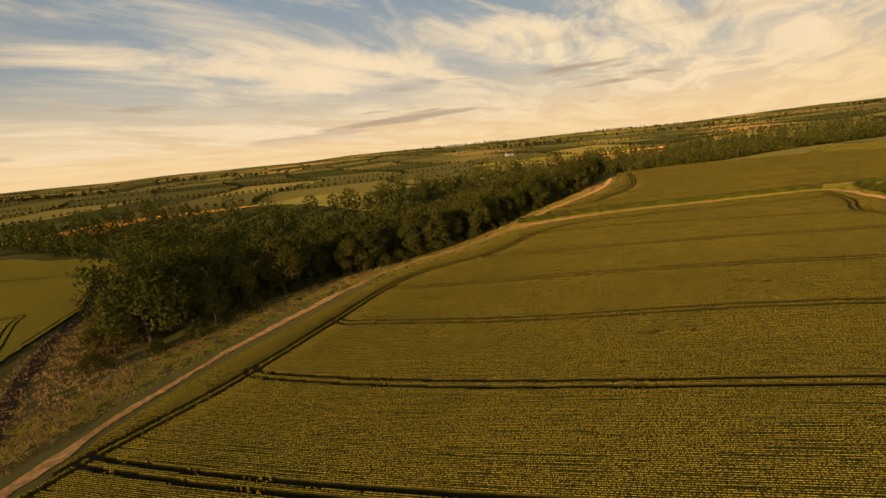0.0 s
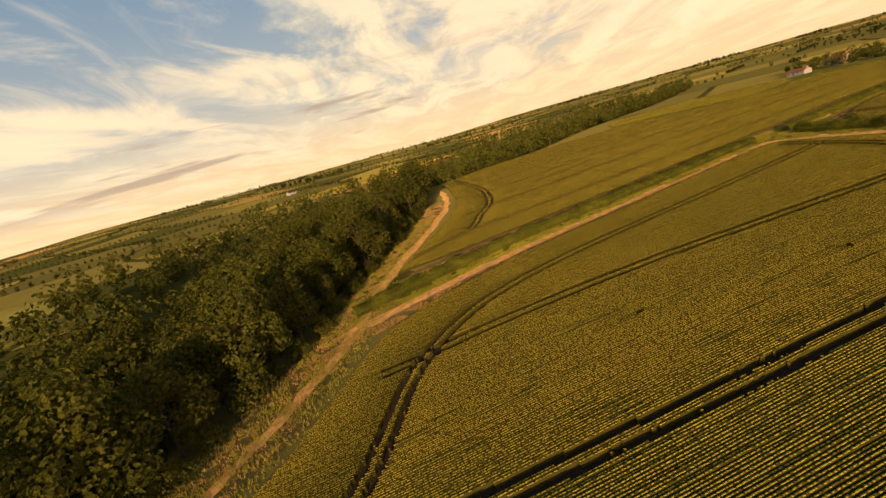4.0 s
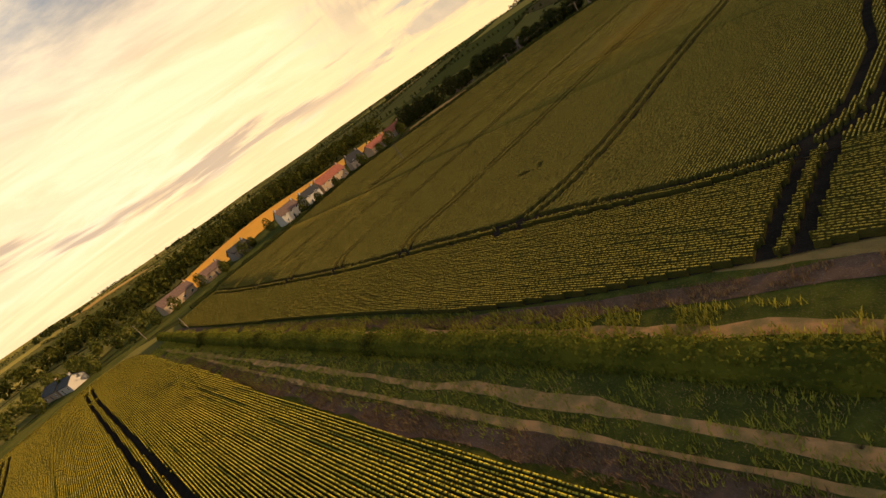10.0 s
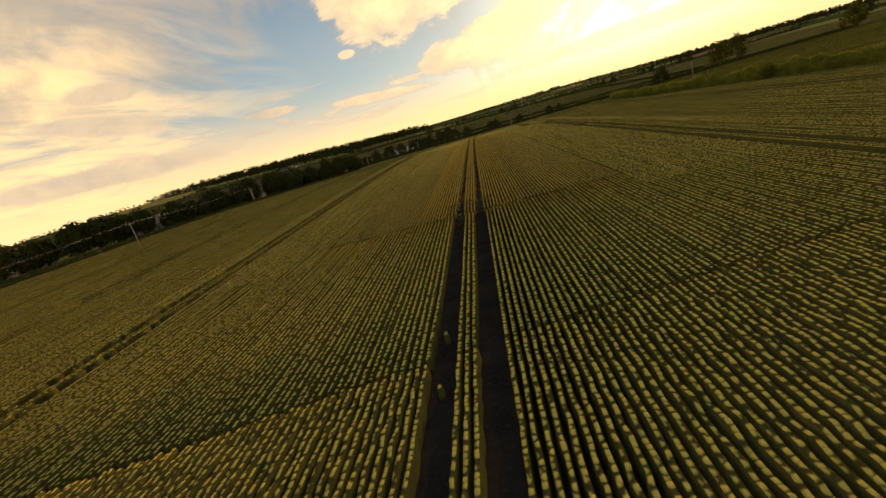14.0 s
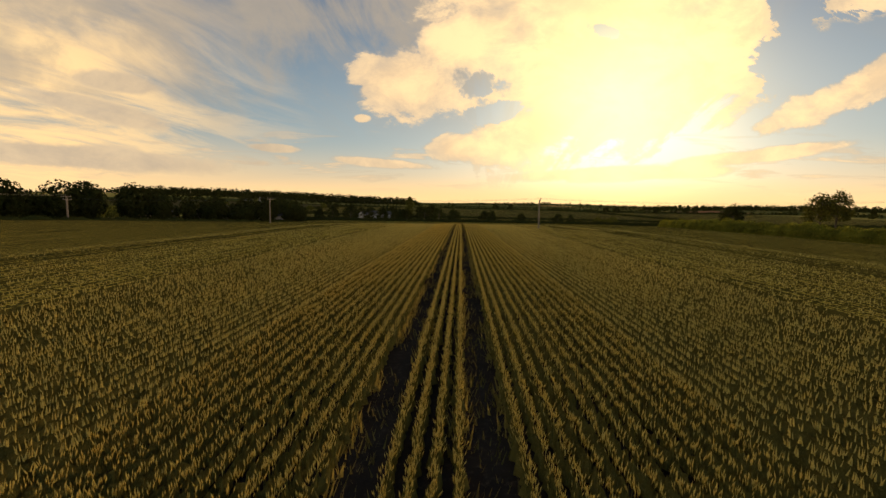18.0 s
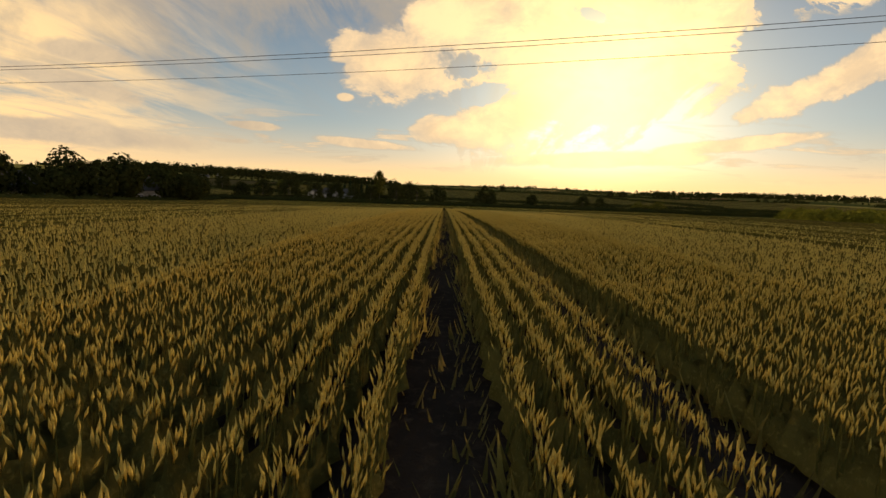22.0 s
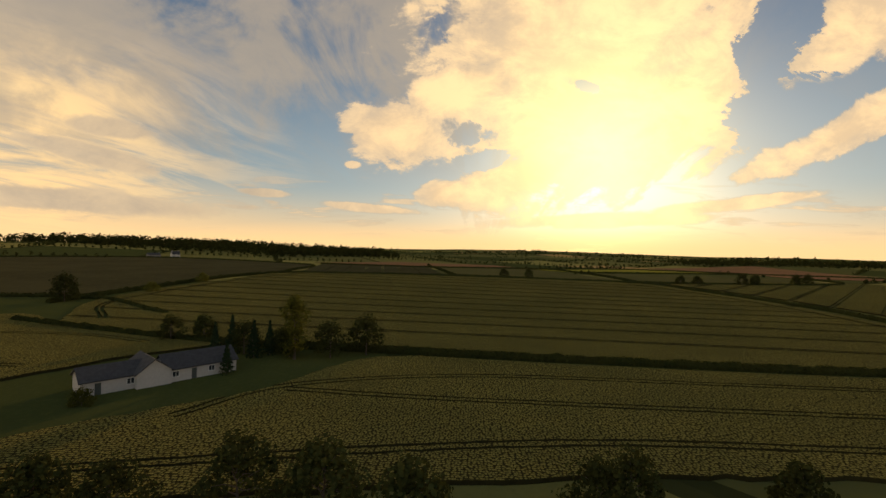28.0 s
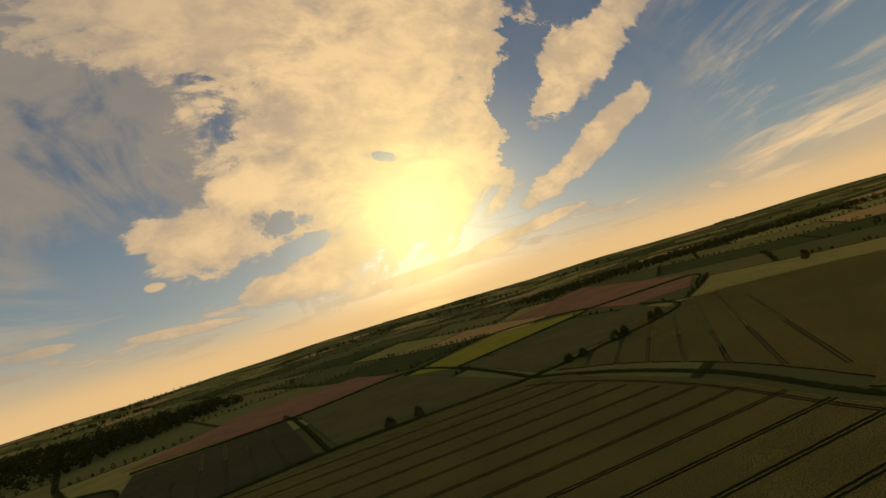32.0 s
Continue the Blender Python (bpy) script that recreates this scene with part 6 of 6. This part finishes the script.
wheat_rows(2.2, HALF, 0.12, 2, "shade coloured leafy straw of the wheat rows", 0.47, 0.035, 0.06, "row_shade")
wheat_rows(HALF, BROAD_HALF, 0.20, 3, "shade coloured leafy straw of wheat rows farther off", 0.50, 0.04, 0.058, "row_shade")


def ear_clumps(name, lo, hi, s0, s1, per_m, seed, label, fat=1.0, base=0.48):
    """Bunches of ears that stand out of the canopy, row by row."""
    rng = np.random.default_rng(seed)
    off = np.array([o for o in row_offsets(lo, hi) if not 27 < abs(o + 1) < 29])
    n = int(len(off) * (s1 - s0) * per_m)
    o = off[rng.integers(0, len(off), n)] + rng.normal(0, 0.026, n)
    s = rng.uniform(s0, s1, n)
    u, v = np.array(AXIS[1]), np.array((AXIS[1].y, -AXIS[1].x))
    x, y = AXIS[0].x + u[0] * s + v[0] * o, AXIS[0].y + u[1] * s + v[1] * o
    ok = inside(FIELD_MAIN, x, y)
    for line in TRAMS_MAIN:
        ok &= away(line, x, y) > GAUGE / 2 + TYRE / 2 + 0.1
    x, y = x[ok], y[ok]
    n = len(x)
    z = height(x, y) + base
    a, r, h = rng.uniform(0, 6.283, n), rng.uniform(0.010, 0.018, n) * fat, rng.uniform(0.10, 0.16, n)
    lx, ly = rng.normal(0, 0.022, n), rng.normal(0, 0.022, n)
    pts = np.stack([np.stack([x + np.cos(a + t) * r, y + np.sin(a + t) * r, z], 1) for t in (0, 2.094, 4.189)] + [np.stack([x + lx, y + ly, z + h], 1)], 1).reshape(-1, 3)
    b = np.arange(n)[:, None] * 4
    f = np.concatenate([b + np.array(q) for q in ((0, 1, 3), (1, 2, 3), (2, 0, 3))])
    return tagged(raw_mesh(name, pts, f, "ears"), label, "crop", kind="stuff")


ear_clumps("wheat_ears", HALF, 9.0, S0 + 0.5, S1 - 1, 26, 3, "wheat ears over the canopy row by row")
ear_clumps("wheat_ears", 9.0, BROAD_HALF, S0 + 0.5, S1 - 1, 13, 4, "wheat ears over the canopy farther off", 1.4)
ear_clumps("wheat_ears", BROAD_HALF, 30.0, 45, 265, 4.5, 7, "scattered wheat ears over the far canopy", 1.9, 0.54)
surface("weed_blade", ((0.10, 0.09, 0.025), (0.16, 0.12, 0.04), (0.22, 0.16, 0.06)), 2.0, bump=0, island=0.5, translucent=0.3)
surface("side_straw", ((0.26, 0.20, 0.05), (0.18, 0.15, 0.04), (0.38, 0.28, 0.08)), 3.0, bump=0, island=0.5, translucent=0.35)
for d_, sd in ((1.5 * ROW + 0.03, 15), (-1.5 * ROW - 0.03, 16), (4.5 * ROW - 0.03, 17), (-4.5 * ROW + 0.03, 18)):
    tufts("row_edge_straw", run(d_, S0 + 4, S1 - 30), 0.05, 34, 0.34, "side_straw", "straw and leaves on the side of a wheel track", sd, blades=2)
for d_, sd in ((-GAUGE / 2, 5), (GAUGE / 2, 6)):
    tufts("track_weeds", run(d_, S0, S1), 0.30, 14, 0.26, "weed_blade", "bent straw and weeds in a wheel track", sd)

# ---------- poles and wires ----------
paint("pole_wood", (0.22, 0.17, 0.12), 0.85)
paint("porcelain", (0.10, 0.07, 0.06), 0.3)
paint("wire", (0.06, 0.06, 0.06), 0.5, 0.6)


def cyl(bm, a, b, r0, r1, sides=8):
    tube(bm, [Vector(a), (Vector(a) + Vector(b)) / 2, Vector(b)], r0, r1, sides)


def pole(x, y, tall, turn, arm=True):
    base = tagged(new("power_pole"), "weathered wooden power pole with a crossarm standing in wheat" if arm else "plain weathered wooden line pole", "pole", "power poles")
    bm = bmesh.new()
    cyl(bm, (0, 0, -0.5), (0, 0, tall), 0.15, 0.10)
    part("post", bm, "pole_wood", base)
    tops = [Vector((0, 0, tall))]
    if arm:
        bm = bmesh.new()
        bmesh.ops.create_cube(bm, size=1, matrix=Matrix.Translation((0, 0.12, tall - 0.18)) @ Matrix.Diagonal((2.1, 0.10, 0.12, 1)))
        part("crossarm", bm, "pole_wood", base)
        tops = []
        for dx, dz in ((-0.95, 0.0), (0, 0.18), (0.95, 0.0)):
            bm = bmesh.new()
            cyl(bm, (dx, 0.12, tall - 0.14 + dz), (dx, 0.12, tall + 0.02 + dz), 0.02, 0.02, 6)
            cyl(bm, (dx, 0.12, tall + 0.02 + dz), (dx, 0.12, tall + 0.16 + dz), 0.07, 0.045, 8)
            part("insulator", bm, "porcelain", base)
            tops.append(Vector((dx, 0.12, tall + 0.16 + dz)))
        for sx in (-1, 1):
            bm = bmesh.new()
            cyl(bm, (0, 0.12, tall - 0.75), (sx * 0.6, 0.12, tall - 0.22), 0.015, 0.015, 5)
            part("brace", bm, "wire", base)
    base.matrix_basis = Matrix.Translation((x, y, hz(x, y))) @ Matrix.Rotation(turn, 4, "Z")
    return [base.matrix_basis @ t for t in tops]


def wires(a, b, sag=0.7):
    for p, q in zip(a, b):
        bm = bmesh.new()
        path = [p.lerp(q, i / 12) - Vector((0, 0, sag * 4 * (i / 12) * (1 - i / 12))) for i in range(13)]
        tube(bm, path, 0.008, 0.008, 4)
        ob = part("power_line", bm, "wire", None)
        tagged(ob, "thin sagging overhead wire between poles", "wire", "power wires")


line_a = [pole(x, y, t, 1.17) for x, y, t in ((186.4, -21.5, 5.9), (238.3, -44.3, 5.9), (290, -67, 5.9))]
for p, q in zip(line_a, line_a[1:]):
    wires(p, q)
line_b = [pole(x, y, 6.6, 0.1) for x, y in ((305.3, 95.1), (298, 12.7), (290.5, -67.5))]
for p, q in zip(line_b[:2], line_b[1:]):
    wires(p, q)
far = pole(134.5, 1.0, 6.4, 1.17)
wires(far, line_a[0])
pole(305, 265.5, 6.5, 0.4, False)
pole(238, 366, 7.0, 0.2, False)
pole(383, 179, 6.5, 0.2)
pole(337, 176, 4.0, 0.2, False)

# ---------- houses ----------
paint("wall_sand", (0.38, 0.27, 0.17), 0.9)
paint("wall_white", (0.46, 0.42, 0.37), 0.85, var=0.06)
paint("wall_stone", (0.26, 0.22, 0.18), 0.95, var=0.3, scale=2.0)
paint("tile_red", (0.30, 0.085, 0.045), 0.85, var=0.25, scale=1.5)
paint("tile_slate", (0.035, 0.033, 0.034), 0.9, var=0.25, scale=1.5)
paint("tile_brown", (0.15, 0.085, 0.06), 0.85, var=0.25, scale=1.5)
paint("frame_white", (0.68, 0.66, 0.62), 0.5, var=0.03)
paint("door_dark", (0.05, 0.06, 0.055), 0.5)
paint("glass", (0.03, 0.035, 0.04), 0.08, var=0.02)


def box(bm, x0, x1, y0, y1, z0, z1):
    bmesh.ops.create_cube(bm, size=1, matrix=Matrix.Translation(((x0 + x1) / 2, (y0 + y1) / 2, (z0 + z1) / 2)) @ Matrix.Diagonal((x1 - x0, y1 - y0, z1 - z0, 1)))


def window(parent, x, y, z, w, h, face):
    """face: -1 looks along -y, 1 along +y."""
    bm = bmesh.new()
    d = 0.05 * face
    for a0, a1, b0, b1 in ((-w / 2, w / 2, 0, 0.09), (-w / 2, w / 2, h - 0.09, h), (-w / 2, -w / 2 + 0.08, 0.09, h - 0.09), (w / 2 - 0.08, w / 2, 0.09, h - 0.09), (-0.04, 0.04, 0.09, h - 0.09)):
        box(bm, x + a0, x + a1, min(y, y + d), max(y, y + d), z + b0, z + b1)
    fr = part("window", bm, "frame_white", parent)
    bm = bmesh.new()
    box(bm, x - w / 2 + 0.06, x + w / 2 - 0.06, min(y, y + d * 0.4), max(y, y + d * 0.4), z + 0.06, z + h - 0.06)
    part("pane", bm, "glass", fr)


def house(x, y, turn, w, d, eaves, ridge, wall, roof, storeys, label, chimneys=1, gable=False):
    base = tagged(new("house"), label, "house", "village houses")
    bm = bmesh.new()
    v = [bm.verts.new(q) for q in [(-w / 2, -d / 2, -1), (w / 2, -d / 2, -1), (w / 2, d / 2, -1), (-w / 2, d / 2, -1), (-w / 2, -d / 2, eaves), (w / 2, -d / 2, eaves), (w / 2, d / 2, eaves), (-w / 2, d / 2, eaves),
                                   (-w / 2, 0, ridge), (w / 2, 0, ridge)]]
    for f in ((0, 1, 5, 4), (2, 3, 7, 6), (1, 2, 6, 9, 5), (3, 0, 4, 8, 7)):
        bm.faces.new([v[i] for i in f])
    part("wall", bm, wall, base)
    bm = bmesh.new()
    o, t = 0.35, 0.16
    k = (ridge - eaves) / (d / 2)
    for sy in (-1, 1):
        q = [(-w / 2 - o, sy * (d / 2 + o), eaves - k * o), (w / 2 + o, sy * (d / 2 + o), eaves - k * o), (w / 2 + o, 0, ridge), (-w / 2 - o, 0, ridge)]
        a = [bm.verts.new(p) for p in q]
        b = [bm.verts.new((p[0], p[1], p[2] + t)) for p in q]
        bm.faces.new(a)
        bm.faces.new(b[::-1])
        for i in range(4):
            bm.faces.new((a[i], b[i], b[(i + 1) % 4], a[(i + 1) % 4]))
    part("roof", bm, roof, base)
    for i in range(chimneys):
        bm = bmesh.new()
        cx = -w / 2 + 0.6 + i * (w - 1.2) / max(1, chimneys - 1)
        box(bm, cx - 0.3, cx + 0.3, -0.45, 0.45, ridge - 0.6, ridge + 0.9)
        ch = part("chimney", bm, wall, base)
        bm = bmesh.new()
        cyl(bm, (cx, 0, ridge + 0.9), (cx, 0, ridge + 1.2), 0.13, 0.11, 8)
        part("chimney_pot", bm, "tile_red", ch)
    n = max(2, int(w / 3.2))
    for st in range(storeys):
        for i in range(n):
            cx = -w / 2 + w * (i + 0.5) / n
            for face in (-1, 1):
                if st == 0 and i == n // 2:
                    bm = bmesh.new()
                    box(bm, cx - 0.45, cx + 0.45, face * d / 2 - 0.04, face * d / 2 + 0.04, 0, 2.05)
                    part("door", bm, "door_dark", base)
                else:
                    window(base, cx, face * d / 2, 0.9 + 2.6 * st, 1.2, 1.15, face)
    base.matrix_basis = Matrix.Translation((x, y, hz(x, y))) @ Matrix.Rotation(radians(turn), 4, "Z")
    return base


for x, y, turn, w, d, e, r, wall, roof, st, words in [
        (402, 158, 95, 15, 7, 3.4, 6.0, "wall_sand", "tile_brown", 1, "sandstone cottage with a brown tiled roof"),
        (396, 142, 95, 10, 6.5, 3.0, 5.2, "wall_sand", "tile_brown", 1, "low sandstone cottage with brown tiles"),
        (392, 128, 92, 9, 7, 3.2, 5.6, "wall_stone", "tile_slate", 1, "dark stone cottage among garden trees"),
        (376, 106, 88, 11, 7, 4.6, 7.4, "wall_white", "tile_brown", 2, "white rendered house with a brown roof"),
        (374, 93, 88, 9, 7, 4.4, 7.0, "wall_white", "tile_slate", 2, "white gabled house with garden sheds"),
        (374, 78, 88, 17, 7.5, 4.6, 7.6, "wall_sand", "tile_red", 2, "long sandstone house with a bright red roof"),
        (372, 60, 70, 8, 7, 4.4, 7.8, "wall_stone", "tile_slate", 2, "grey stone gabled house by the field"),
        (372, 42, 86, 14, 7, 3.6, 6.2, "wall_sand", "tile_red", 1, "red roofed cottage half hidden by trees"),
        (377, 20, 86, 13, 7, 3.6, 6.4, "wall_sand", "tile_red", 1, "red roofed row cottage behind hedges"),
        (370, 0, 80, 11, 7, 3.4, 6.0, "wall_sand", "tile_red", 1, "sandstone cottage with a red roof"),
        (352, -24, 70, 12, 7, 3.2, 5.8, "wall_sand", "tile_slate", 1, "sandstone cottage behind dark garden trees"),
        (330, -60, 60, 11, 7, 3.2, 5.6, "wall_stone", "tile_slate", 1, "stone cottage behind dark garden trees"),
        (290, -110, 60, 14, 8, 3.0, 5.4, "wall_sand", "tile_slate", 1, "sandstone bungalow with a slate roof"),
        (276, -128, 60, 15, 8, 3.2, 6.2, "wall_stone", "tile_slate", 1, "dark slate roofed barn by the field"),
        (262, -150, 55, 15, 8, 3.2, 6.0, "wall_stone", "tile_slate", 1, "grey stone farmhouse with outbuilding"),
        (420, 206, 20, 12, 7, 3.0, 5.4, "wall_sand", "tile_slate", 1, "low sandstone house with a slate roof"),
        (407, 202, 20, 9, 6.5, 3.0, 5.0, "wall_white", "tile_slate", 1, "white gabled annexe of a house"),
        (414, 246, 75, 10, 7, 4.2, 6.6, "wall_white", "tile_slate", 2, "white village house beyond the crop"),
        (428, 284, 70, 13, 7, 4.2, 6.8, "wall_sand", "tile_red", 2, "red roofed village house among trees"),
        (412, 300, 70, 14, 6, 2.6, 4.2, "wall_white", "tile_red", 1, "long low white building with a red roof"),
        (135, 1096, 30, 18, 10, 5, 8, "wall_white", "tile_slate", 1, "white farm building on the far slope"),
        (398, -778, 40, 9, 7, 5, 8.5, "wall_white", "tile_slate", 2, "white gabled farmhouse far across fields"),
        (420, -770, 40, 14, 8, 3, 5.5, "wall_stone", "tile_slate", 1, "low farm barn beside the white farmhouse")]:
    house(x, y, turn, w, d, e, r, wall, roof, st, words, chimneys=2 if st == 2 else 1)
# the long white bungalow: two wings and a gabled middle, one building
wings = [house(216.5, -242.4, 36.7, 9.5, 7, 2.5, 4.3, "wall_white", "tile_slate", 1, "long white bungalow with dark slate roofs and a gabled middle", 0),
         house(211.7, -245.6, 126.7, 9.0, 5.6, 2.7, 4.9, "wall_white", "tile_slate", 1, "gabled middle", 0),
         house(204.6, -250.4, 36.7, 13, 7, 2.5, 4.7, "wall_white", "tile_slate", 1, "garage wing", 0)]
for w_ in wings[1:]:
    for c in list(w_.children):
        c.parent = wings[0]
        c.matrix_basis = wings[0].matrix_basis.inverted() @ w_.matrix_basis @ c.matrix_basis
    bpy.data.objects.remove(w_)
